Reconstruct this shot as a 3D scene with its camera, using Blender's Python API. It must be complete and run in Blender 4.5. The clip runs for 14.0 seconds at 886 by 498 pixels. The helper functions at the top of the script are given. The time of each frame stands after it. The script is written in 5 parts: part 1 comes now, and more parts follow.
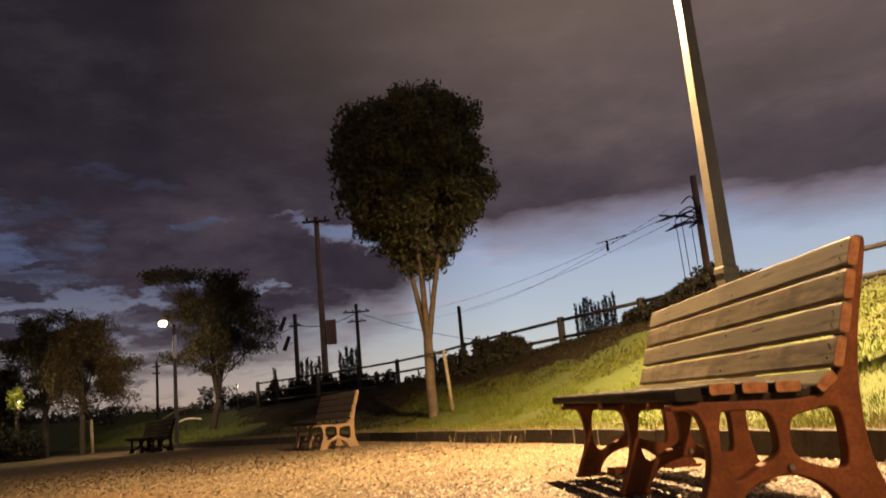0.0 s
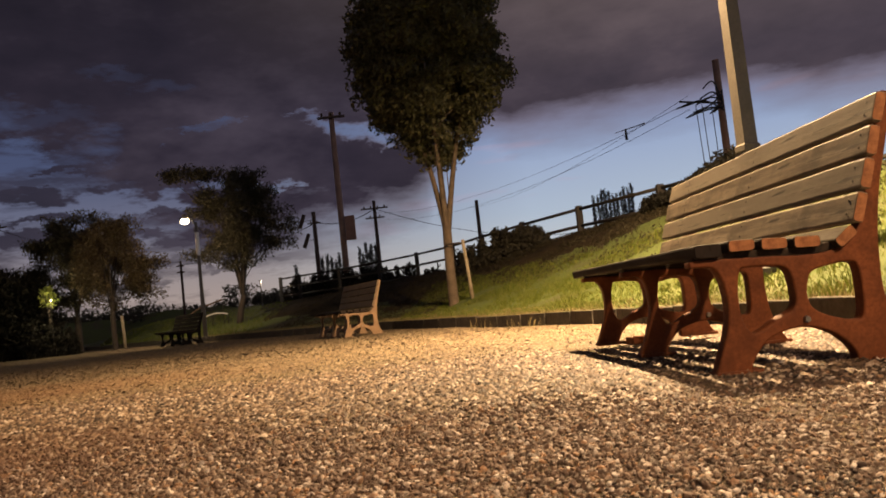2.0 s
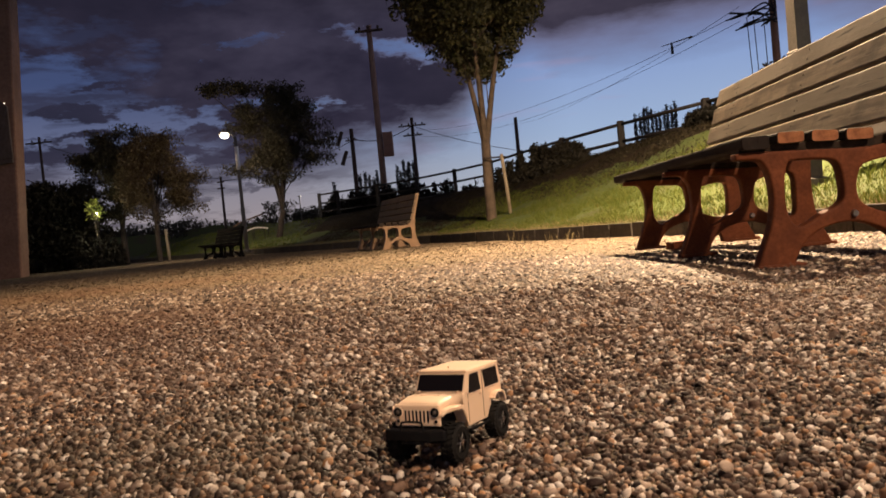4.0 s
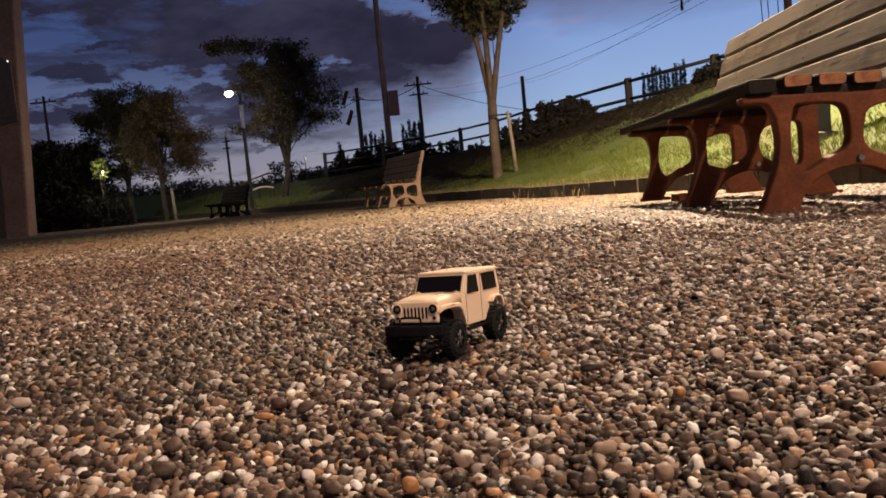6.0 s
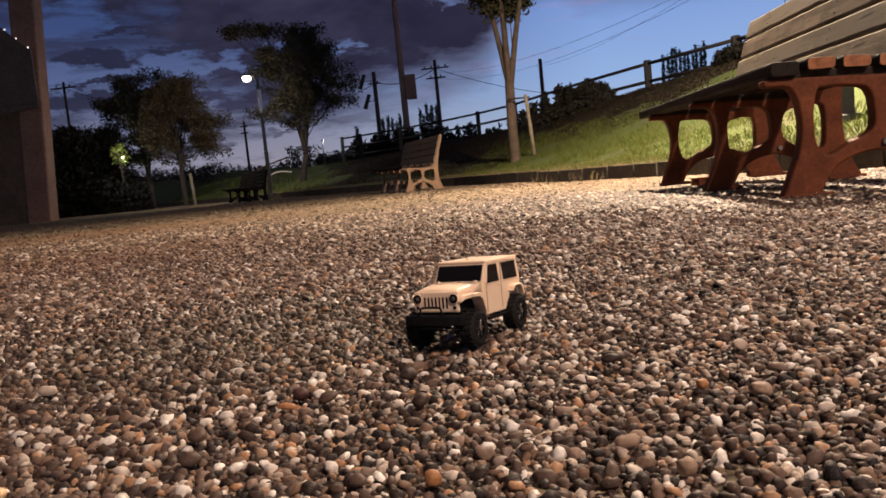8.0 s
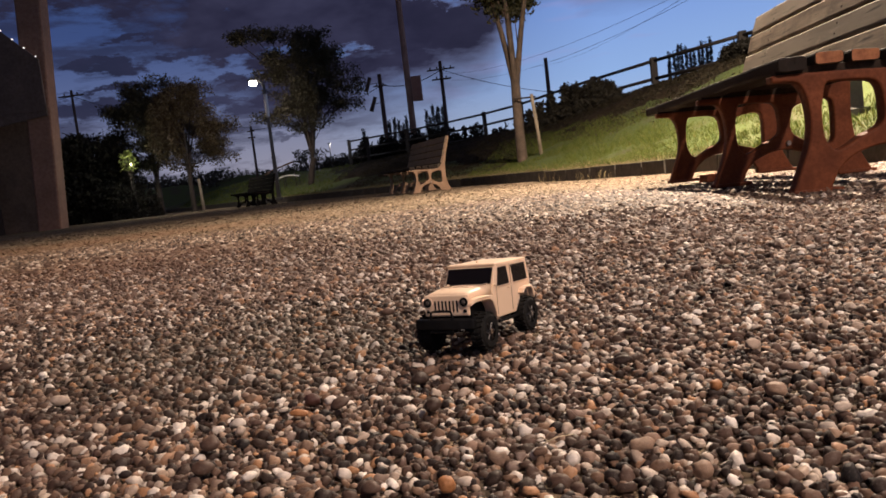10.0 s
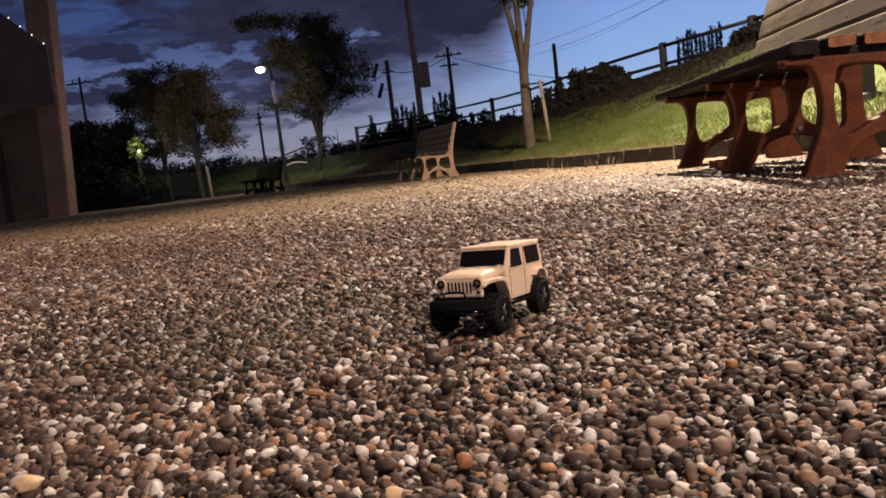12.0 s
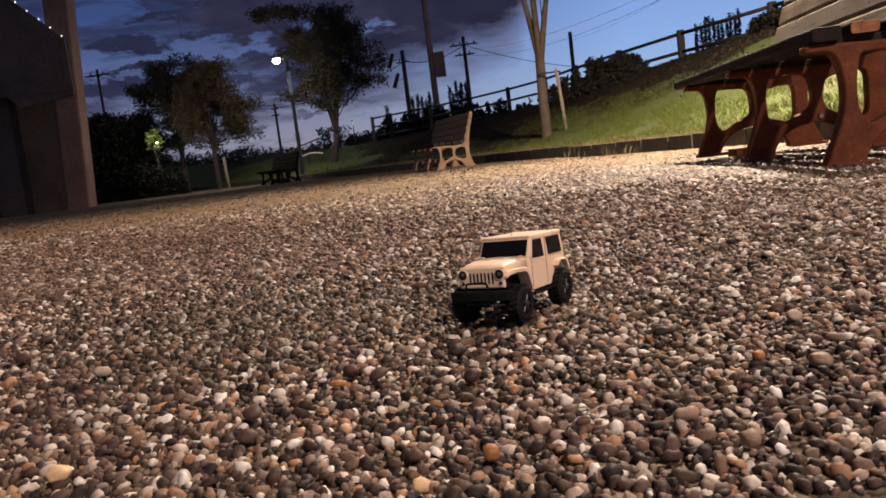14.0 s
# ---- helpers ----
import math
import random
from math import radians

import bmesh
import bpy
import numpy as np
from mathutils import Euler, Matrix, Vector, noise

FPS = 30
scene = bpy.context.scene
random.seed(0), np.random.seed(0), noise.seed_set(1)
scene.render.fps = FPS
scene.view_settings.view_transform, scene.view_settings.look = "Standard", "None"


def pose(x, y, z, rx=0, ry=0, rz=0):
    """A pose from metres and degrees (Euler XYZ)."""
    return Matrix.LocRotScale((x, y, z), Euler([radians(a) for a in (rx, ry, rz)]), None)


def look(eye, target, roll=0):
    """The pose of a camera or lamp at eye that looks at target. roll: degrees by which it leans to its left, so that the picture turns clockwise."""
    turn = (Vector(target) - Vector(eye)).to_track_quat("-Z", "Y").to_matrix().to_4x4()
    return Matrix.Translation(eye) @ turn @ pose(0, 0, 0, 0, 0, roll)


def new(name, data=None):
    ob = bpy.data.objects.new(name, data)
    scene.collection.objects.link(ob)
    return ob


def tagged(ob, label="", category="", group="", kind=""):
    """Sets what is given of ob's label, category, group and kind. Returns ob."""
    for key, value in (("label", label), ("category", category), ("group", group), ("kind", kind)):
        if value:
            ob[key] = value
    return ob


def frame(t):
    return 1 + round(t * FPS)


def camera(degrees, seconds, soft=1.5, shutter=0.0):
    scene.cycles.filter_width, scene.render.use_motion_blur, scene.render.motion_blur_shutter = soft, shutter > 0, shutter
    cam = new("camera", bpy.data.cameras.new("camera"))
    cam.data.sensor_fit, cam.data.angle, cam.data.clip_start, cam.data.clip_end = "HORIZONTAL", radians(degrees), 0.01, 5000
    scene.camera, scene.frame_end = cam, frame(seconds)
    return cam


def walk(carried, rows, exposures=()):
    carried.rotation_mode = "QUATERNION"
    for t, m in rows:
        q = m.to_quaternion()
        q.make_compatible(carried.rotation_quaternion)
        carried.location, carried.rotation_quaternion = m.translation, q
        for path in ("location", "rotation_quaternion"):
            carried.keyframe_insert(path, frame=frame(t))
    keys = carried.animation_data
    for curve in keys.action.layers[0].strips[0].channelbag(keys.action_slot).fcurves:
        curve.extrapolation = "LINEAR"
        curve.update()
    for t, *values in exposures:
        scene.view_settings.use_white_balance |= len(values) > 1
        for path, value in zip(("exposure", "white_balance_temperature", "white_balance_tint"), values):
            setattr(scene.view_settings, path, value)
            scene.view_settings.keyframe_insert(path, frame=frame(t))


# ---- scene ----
cam = camera(58.9, 14.0, 1.7, 0.5)

PATH = [
    (0, (0.149, -0.276, 0.394), (0.26, 1.683, 0.78), -5.3),
    (0.5, (0.14, -0.302, 0.357), (0.236, 1.674, 0.651), -5.6),
    (1, (0.128, -0.307, 0.343), (0.205, 1.678, 0.568), -5.8),
    (1.5, (0.125, -0.295, 0.318), (0.189, 1.696, 0.502), -6.1),
    (2, (0.116, -0.303, 0.291), (0.159, 1.692, 0.421), -6.2),
    (2.5, (0.111, -0.3, 0.271), (0.123, 1.698, 0.349), -6.1),
    (3, (0.1, -0.303, 0.246), (0.073, 1.696, 0.269), -5.9),
    (3.5, (0.093, -0.308, 0.221), (0.038, 1.691, 0.196), -5.7),
    (6, (0.095, -0.323, 0.147), (-0.001, 1.668, -0.014), -5.5),
    (6.5, (0.094, -0.324, 0.144), (-0.013, 1.665, -0.034), -5.8),
    (7, (0.094, -0.323, 0.146), (-0.022, 1.664, -0.044), -5.8),
    (7.5, (0.094, -0.323, 0.15), (-0.035, 1.663, -0.043), -5.7),
    (8, (0.093, -0.322, 0.152), (-0.051, 1.663, -0.045), -5.7),
    (8.5, (0.093, -0.321, 0.152), (-0.06, 1.663, -0.044), -5.9),
    (11, (0.09, -0.32, 0.155), (-0.077, 1.664, -0.036), -7.0),
    (11.5, (0.088, -0.322, 0.151), (-0.086, 1.66, -0.052), -6.9),
    (12, (0.087, -0.321, 0.15), (-0.101, 1.658, -0.073), -6.8),
    (12.5, (0.085, -0.321, 0.15), (-0.114, 1.656, -0.084), -6.8),
    (13, (0.083, -0.32, 0.15), (-0.13, 1.654, -0.092), -6.8),
    (13.5, (0.081, -0.32, 0.15), (-0.143, 1.652, -0.094), -6.9),
    (14, (0.082, -0.32, 0.151), (-0.149, 1.652, -0.092), -7.1),
]
walk(cam, [(t, look(eye, target, roll)) for t, eye, target, roll in PATH],
     [(0, 0.42, 9300, 13), (3.5, 0.12, 7100, 15), (6.5, 0.07, 6020, 15), (14, 0.06, 5560, 15)])

# ---- light ----
world = bpy.data.worlds.new("dusk_sky")
scene.world = world
world.use_nodes = True
wt = world.node_tree
wt.nodes.clear()


def wn(kind, **kw):
    n = wt.nodes.new(kind)
    for k, v in kw.items():
        n.inputs[k].default_value = v
    return n


def wmath(op, a, b=None, c=None, clamp=False):
    n = wt.nodes.new("ShaderNodeMath")
    n.operation, n.use_clamp = op, clamp
    for i, v in enumerate((a, b, c)):
        if v is None:
            continue
        if isinstance(v, (int, float)):
            n.inputs[i].default_value = v
        else:
            wt.links.new(v, n.inputs[i])
    return n.outputs[0]


def wramp(fac, stops, smooth=False):
    n = wt.nodes.new("ShaderNodeValToRGB")
    if smooth:
        n.color_ramp.interpolation = "B_SPLINE"
    els = n.color_ramp.elements
    while len(els) < len(stops):
        els.new(0.5)
    for e, (p, c) in zip(els, stops):
        e.position = p
        e.color = (*c, 1) if isinstance(c, tuple) else (c, c, c, 1)
    wt.links.new(fac, n.inputs[0])
    return n.outputs[0]


def wmix(fac, a, b):
    n = wt.nodes.new("ShaderNodeMix")
    n.data_type = "RGBA"
    wt.links.new(fac, n.inputs[0])
    for i, v in ((6, a), (7, b)):
        if isinstance(v, tuple):
            n.inputs[i].default_value = (*v, 1)
        else:
            wt.links.new(v, n.inputs[i])
    return n.outputs[2]


def wnoise(vec, scale, detail, rough, sx=1.0, sy=1.0, off=0.0):
    m = wt.nodes.new("ShaderNodeMapping")
    m.inputs["Scale"].default_value = (sx, sy, 1)
    m.inputs["Location"].default_value = (off, off * 0.7, off * 1.3)
    wt.links.new(vec, m.inputs["Vector"])
    n = wn("ShaderNodeTexNoise", Scale=scale, Detail=detail, Roughness=rough)
    wt.links.new(m.outputs[0], n.inputs["Vector"])
    return n.outputs["Fac"]


tc = wt.nodes.new("ShaderNodeTexCoord")
sep = wt.nodes.new("ShaderNodeSeparateXYZ")
wt.links.new(tc.outputs["Generated"], sep.inputs[0])
wx, wy, wz = sep.outputs
# bearing to the side and height over the horizon, as slopes
flat = wmath("SQRT", wmath("ADD", wmath("MULTIPLY", wx, wx), wmath("MULTIPLY", wy, wy)))
elev = wmath("DIVIDE", wz, wmath("MAXIMUM", flat, 0.02))
side = wmath("ARCTAN2", wx, wy)
comb = wt.nodes.new("ShaderNodeCombineXYZ")
wt.links.new(side, comb.inputs[0])
wt.links.new(elev, comb.inputs[1])
dirv = comb.outputs[0]
# clear sky: pale near the horizon, deeper blue above; warmer and greyer towards the left
sky_r = wramp(elev, [(0.0, (0.41, 0.46, 0.48)), (0.10, (0.255, 0.36, 0.53)), (0.22, (0.155, 0.245, 0.49)), (0.5, (0.055, 0.10, 0.26)), (1.0, (0.03, 0.05, 0.14))])
sky_l = wramp(elev, [(0.0, (0.285, 0.250, 0.255)), (0.06, (0.205, 0.200, 0.240)), (0.12, (0.098, 0.120, 0.205)), (0.20, (0.040, 0.061, 0.142)), (0.3, (0.030, 0.048, 0.115)), (1.0, (0.03, 0.05, 0.14))])
lr = wramp(wmath("MULTIPLY_ADD", side, 1.0, 0.5, True), [(0.26, 0.0), (0.64, 1.0)])
sky = wmix(lr, sky_l, sky_r)
# faint pink wisps in the clear part
wisp = wmath("MULTIPLY", wmath("MULTIPLY_ADD", wnoise(dirv, 5.0, 4, 0.5, 1.0, 6.0, 21.3), 10.0, -6.1, True), wmath("MULTIPLY", lr, 0.4))
sky = wmix(wisp, sky, (0.30, 0.26, 0.40))
# cloud base: the height over the horizon at which the bank begins, by bearing
base = wramp(wmath("MULTIPLY_ADD", side, 0.5, 0.5, True),
             [(0.20, 0.25), (0.262, 0.232), (0.29, 0.200), (0.310, 0.182), (0.330, 0.138), (0.345, 0.116), (0.378, 0.116), (0.42, 0.124), (0.436, 0.124), (0.469, 0.117), (0.488, 0.120), (0.503, 0.130),
              (0.516, 0.172), (0.530, 0.205), (0.548, 0.209), (0.563, 0.194), (0.60, 0.198), (0.65, 0.198), (0.71, 0.206), (0.745, 0.194), (0.79, 0.190), (0.9, 0.25)])
n_big = wnoise(dirv, 3.0, 6, 0.55, 1.0, 2.4, 1.7)
n_fine = wnoise(dirv, 9.0, 7, 0.62, 1.0, 3.2, 5.1)
ragged = wramp(lr, [(0.0, 0.30), (0.30, 0.16), (0.6, 0.09), (1.0, 0.05)])
wob = wmath("MULTIPLY", wmath("ADD", wmath("SUBTRACT", n_big, 0.5), wmath("MULTIPLY", wmath("SUBTRACT", n_fine, 0.5), 0.7)), ragged)
cover = wmath("MULTIPLY_ADD", wmath("ADD", wmath("SUBTRACT", elev, base), wob), 16.0, 0.5, True)
# bearing and height pushed about by wind, for the torn shapes on the left
w_side = wmath("MULTIPLY_ADD", wmath("SUBTRACT", wnoise(dirv, 15.0, 7, 0.66, 1.0, 2.8, 31.0), 0.5), 0.17, side)
w_elev = wmath("MULTIPLY_ADD", wmath("SUBTRACT", wnoise(dirv, 18.0, 7, 0.66, 1.0, 2.2, 47.0), 0.5), 0.066, elev)


rag = wmath("SUBTRACT", wnoise(dirv, 24.0, 7, 0.68, 1.0, 3.6, 61.0), 0.5)


def patch(places, gain, torn=0.0):
    """The strongest of several soft flat patches: bearing, height, half widths, slope."""
    best = None
    for u, v, ru, rv, tilt in places:
        a = wmath("DIVIDE", wmath("SUBTRACT", w_side, u), ru)
        b = wmath("DIVIDE", wmath("SUBTRACT", wmath("MULTIPLY_ADD", wmath("SUBTRACT", side, u), -tilt, w_elev), v), rv)
        f = wmath("MULTIPLY", wmath("SUBTRACT", 1.0, wmath("ADD", wmath("MULTIPLY", a, a), wmath("MULTIPLY", b, b))), gain)
        f = wmath("MULTIPLY_ADD", rag, torn, f, True)
        best = f if best is None else wmath("MAXIMUM", best, f)
    return best


# breaks in the bank: a wide one low on the left, streaks over it, a bright slit above the low tongue
breaks = patch([(-0.485, 0.208, 0.065, 0.030, -0.1), (-0.415, 0.158, 0.110, 0.017, -0.05), (-0.320, 0.150, 0.060, 0.012, 0.1)], 1.3, 3.2)
slits = patch([(-0.265, 0.243, 0.040, 0.007, 0.1), (-0.075, 0.229, 0.075, 0.015, -0.35), (-0.242, 0.174, 0.030, 0.010, 0.0), (-0.188, 0.164, 0.026, 0.008, 0.0)], 1.1, 2.0)
faint = patch([(-0.29, 0.295, 0.05, 0.010, 0.0), (-0.36, 0.315, 0.06, 0.009, 0.0), (-0.45, 0.26, 0.08, 0.012, 0.1)], 0.22)
cover = wmath("SUBTRACT", cover, wmath("MAXIMUM", faint, wmath("MAXIMUM", breaks, wmath("MULTIPLY", slits, 0.85))), None, True)
# loose dark flakes of cloud across the breaks and in the clear air under them
flakes = patch([(-0.465, 0.168, 0.075, 0.011, 0.0), (-0.365, 0.176, 0.055, 0.010, 0.1), (-0.50, 0.118, 0.10, 0.016, 0.0), (-0.328, 0.114, 0.075, 0.014, -0.1), (-0.41, 0.200, 0.07, 0.009, 0.1), (-0.44, 0.140, 0.06, 0.007, 0.0), (-0.30, 0.140, 0.05, 0.009, 0.0)], 1.4, 3.6)
low = patch([(-0.252, 0.067, 0.036, 0.0055, 0.0), (-0.34, 0.062, 0.034, 0.0055, 0.0), (-0.30, 0.090, 0.04, 0.005, 0.0)], 1.2)
cover = wmath("MAXIMUM", cover, wmath("MULTIPLY", wmath("MAXIMUM", flakes, wmath("MULTIPLY", low, 0.7)), 0.92))
streak = wmath("MULTIPLY", wmath("MULTIPLY_ADD", wnoise(dirv, 6.0, 6, 0.6, 1.0, 5.2, 9.3), 9.0, -4.35, True), wramp(lr, [(0.1, 0.9), (0.55, 0.0)]))
cover = wmath("MAXIMUM", cover, wmath("MULTIPLY", streak, 0.8))
billow = wnoise(dirv, 5.0, 5, 0.6, 1.0, 2.0, 3.3)
cloud_l = wramp(billow, [(0.25, (0.0105, 0.0105, 0.021)), (0.5, (0.019, 0.0175, 0.033)), (0.75, (0.042, 0.039, 0.066))])
cloud_r = wramp(billow, [(0.25, (0.027, 0.0255, 0.042)), (0.5, (0.045, 0.040, 0.062)), (0.75, (0.080, 0.069, 0.096))])
cloud_l = wmix(wramp(elev, [(0.26, 0.0), (0.42, 0.55)]), cloud_l, (0.006, 0.006, 0.010))
cloud = wmix(wramp(wmath("MULTIPLY_ADD", side, 1.0, 0.5, True), [(0.42, 0.0), (0.80, 1.0)]), cloud_l, cloud_r)
# the bank is paler and warmer overhead, lens glare put into its colour
cloud = wmix(wmath("MULTIPLY", wramp(elev, [(0.26, 0.0), (0.50, 0.5)]), wramp(wmath("MULTIPLY_ADD", side, 1.0, 0.5, True), [(0.2, 0.0), (0.7, 1.0)])), cloud, (0.125, 0.105, 0.105))
# rim of the bank glows faintly pink towards the bright sky
edge = wmath("MULTIPLY", wmath("SUBTRACT", 1.0, cover), wmath("MULTIPLY", cover, lr))
rim = wmix(wmath("MULTIPLY", edge, 1.6, None, True), cloud, (0.20, 0.145, 0.175))
bright = wmix(cover, sky, rim)
bg = wn("ShaderNodeBackground", Strength=1.15)
wt.links.new(bright, bg.inputs[0])
wo = wt.nodes.new("ShaderNodeOutputWorld")
wt.links.new(bg.outputs[0], wo.inputs[0])


def lamp_light(name, eye, target, watts, size, colour, spread=180):
    d = bpy.data.lights.new(name, "AREA")
    d.shape, d.size, d.energy, d.color = "DISK", size, watts, colour
    d.spread = radians(spread)
    ob = new(name, d)
    ob.matrix_world = look(eye, target)
    return ob


LAMP_A = (2.25, 6.6, 4.55)
LAMP_B = (-6.71, 22.3, 3.40)
LAMP_C = (-0.7, -4.9, 4.45)
LAMP_D = (3.0, -3.0, 4.45)
lamp_light("lamp_light_park", (LAMP_A[0], LAMP_A[1], LAMP_A[2] - 0.17), (LAMP_A[0] + 0.7, LAMP_A[1] + 0.2, 0), 1830, 0.11, (1.0, 0.73, 0.45), 174)
lamp_light("lamp_light_far", (LAMP_B[0], LAMP_B[1], LAMP_B[2] - 0.17), (LAMP_B[0] - 4.0, LAMP_B[1] + 3.5, 0), 210, 0.30, (1.0, 0.80, 0.56))
# weak fill lamp added out of view behind the camera
lamp_light("added_fill_behind", (LAMP_C[0], LAMP_C[1], LAMP_C[2] - 0.17), (LAMP_C[0], LAMP_C[1], 0), 14, 0.30, (1.0, 0.72, 0.54))
lamp_light("lamp_light_kerb", (LAMP_D[0], LAMP_D[1], LAMP_D[2] - 0.17), (LAMP_D[0] - 0.6, LAMP_D[1] + 0.6, 0), 440, 0.30, (1.0, 0.73, 0.50))

# ---- materials ----


class Mat:
    """A node material with a few short helpers."""

    def __init__(self, name):
        self.m = bpy.data.materials.new(name)
        self.m.use_nodes = True
        self.t = self.m.node_tree
        self.b = self.t.nodes["Principled BSDF"]
        self.co = self.t.nodes.new("ShaderNodeTexCoord")

    def node(self, kind, **kw):
        n = self.t.nodes.new(kind)
        for k, v in kw.items():
            n.inputs[k].default_value = v
        return n

    def put(self, a, b):
        self.t.links.new(a, b)

    def coords(self, sc=(1, 1, 1), space="Object"):
        m = self.node("ShaderNodeMapping", Scale=sc)
        self.put(self.co.outputs[space], m.inputs[0])
        return m.outputs[0]

    def noise(self, scale, detail=4, rough=0.55, sc=(1, 1, 1), space="Object"):
        n = self.node("ShaderNodeTexNoise", Scale=scale, Detail=detail, Roughness=rough)
        self.put(self.coords(sc, space), n.inputs["Vector"])
        return n.outputs["Fac"]

    def ramp(self, fac, stops):
        n = self.node("ShaderNodeValToRGB")
        els = n.color_ramp.elements
        while len(els) < len(stops):
            els.new(0.5)
        for e, (p, c) in zip(els, stops):
            e.position = p
            e.color = (*c, 1) if isinstance(c, tuple) else (c, c, c, 1)
        self.put(fac, n.inputs[0])
        return n.outputs[0]

    def mix(self, fac, a, b, blend="MIX"):
        n = self.node("ShaderNodeMix")
        n.data_type, n.blend_type = "RGBA", blend
        for i, v in ((0, fac), (6, a), (7, b)):
            if isinstance(v, tuple):
                n.inputs[i].default_value = (*v, 1)
            elif isinstance(v, (int, float)):
                n.inputs[i].default_value = v
            else:
                self.put(v, n.inputs[i])
        return n.outputs[2]

    def bump(self, height, strength=0.3, distance=0.01):
        n = self.node("ShaderNodeBump", Strength=strength, Distance=distance)
        self.put(height, n.inputs["Height"])
        self.put(n.outputs[0], self.b.inputs["Normal"])

    def colour(self, c):
        if isinstance(c, tuple):
            self.b.inputs["Base Color"].default_value = (*c, 1)
        else:
            self.put(c, self.b.inputs["Base Color"])
        return self

    def rough(self, r, metal=0.0, spec=0.5):
        if isinstance(r, (int, float)):
            self.b.inputs["Roughness"].default_value = r
        else:
            self.put(r, self.b.inputs["Roughness"])
        self.b.inputs["Metallic"].default_value = metal
        self.b.inputs["Specular IOR Level"].default_value = spec
        return self


def m_plain(name, dark, light, scale=6, rough=0.6, metal=0.0, bump=0.15, dist=0.004, spec=0.5):
    """Two tones broken up at two scales, with a fine relief."""
    m = Mat(name)
    big, fine = m.noise(scale, 3), m.noise(scale * 9, 5, 0.65)
    m.colour(m.mix(m.ramp(fine, [(0.35, 0.0), (0.7, 0.55)]), m.ramp(big, [(0.3, dark), (0.7, light)]), tuple(0.6 * v for v in dark)))
    m.rough(m.ramp(fine, [(0.3, max(rough - 0.1, 0.05)), (0.7, min(rough + 0.12, 1.0))]), metal, spec)
    m.bump(fine, bump, dist)
    return m.m


def m_random(name, stops, rough=0.5, vary=0.25, spec=0.5):
    """Each loose piece of a mesh takes its own colour."""
    m = Mat(name)
    g = m.node("ShaderNodeNewGeometry")
    c = m.ramp(g.outputs["Random Per Island"], stops)
    fine = m.noise(160, 3, 0.6)
    m.colour(m.mix(m.ramp(fine, [(0.3, 0.0), (0.75, vary)]), c, (0.02, 0.016, 0.012)))
    m.rough(m.ramp(fine, [(0.3, max(rough - 0.15, 0.05)), (0.7, min(rough + 0.15, 1.0))]), 0, spec)
    return m


PEB = [(0.0, (0.010, 0.008, 0.009)), (0.24, (0.031, 0.018, 0.013)), (0.42, (0.064, 0.038, 0.027)), (0.54, (0.112, 0.070, 0.053)), (0.64, (0.18, 0.108, 0.066)),
       (0.73, (0.22, 0.165, 0.138)), (0.79, (0.41, 0.215, 0.10)), (0.83, (0.36, 0.26, 0.19)), (0.90, (0.55, 0.465, 0.385)), (1.0, (0.84, 0.78, 0.71))]
GRIT = [(0.0, (0.020, 0.015, 0.013)), (0.3, (0.068, 0.045, 0.033)), (0.55, (0.150, 0.100, 0.070)), (0.75, (0.275, 0.19, 0.128)), (0.88, (0.42, 0.33, 0.25)), (1.0, (0.66, 0.58, 0.50))]
SAND = [(0.0, (0.046, 0.034, 0.023)), (0.35, (0.120, 0.089, 0.056)), (0.7, (0.215, 0.165, 0.103)), (0.9, (0.31, 0.247, 0.168)), (1.0, (0.40, 0.33, 0.245))]


def lamp_falloff(m, c, single=False):
    """Dim and reddish lamplight put into the gravel's colour as ragged patches, one greenish."""
    if single:
        return c
    geo = m.node("ShaderNodeNewGeometry")
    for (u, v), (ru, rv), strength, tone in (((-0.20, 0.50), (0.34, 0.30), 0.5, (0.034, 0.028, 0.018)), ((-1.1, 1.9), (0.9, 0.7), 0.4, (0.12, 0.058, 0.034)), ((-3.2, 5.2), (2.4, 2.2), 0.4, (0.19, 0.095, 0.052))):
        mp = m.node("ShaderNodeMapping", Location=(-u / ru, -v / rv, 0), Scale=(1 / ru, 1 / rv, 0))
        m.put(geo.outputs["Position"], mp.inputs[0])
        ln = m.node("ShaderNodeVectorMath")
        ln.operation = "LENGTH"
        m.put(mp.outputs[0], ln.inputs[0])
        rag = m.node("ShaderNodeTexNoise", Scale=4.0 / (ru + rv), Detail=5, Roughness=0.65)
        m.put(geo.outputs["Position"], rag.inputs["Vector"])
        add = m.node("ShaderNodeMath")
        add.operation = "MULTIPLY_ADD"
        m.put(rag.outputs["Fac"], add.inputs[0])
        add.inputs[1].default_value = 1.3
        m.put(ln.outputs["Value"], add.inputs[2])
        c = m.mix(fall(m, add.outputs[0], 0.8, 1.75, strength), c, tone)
    return c


def fall(m, x, lo, hi, top):
    """A soft fall from a strength to nothing."""
    n = m.node("ShaderNodeMapRange")
    n.interpolation_type = "SMOOTHSTEP"
    m.put(x, n.inputs[0])
    for i, v in ((1, lo), (2, hi), (3, top), (4, 0.0)):
        n.inputs[i].default_value = v
    return n.outputs[0]


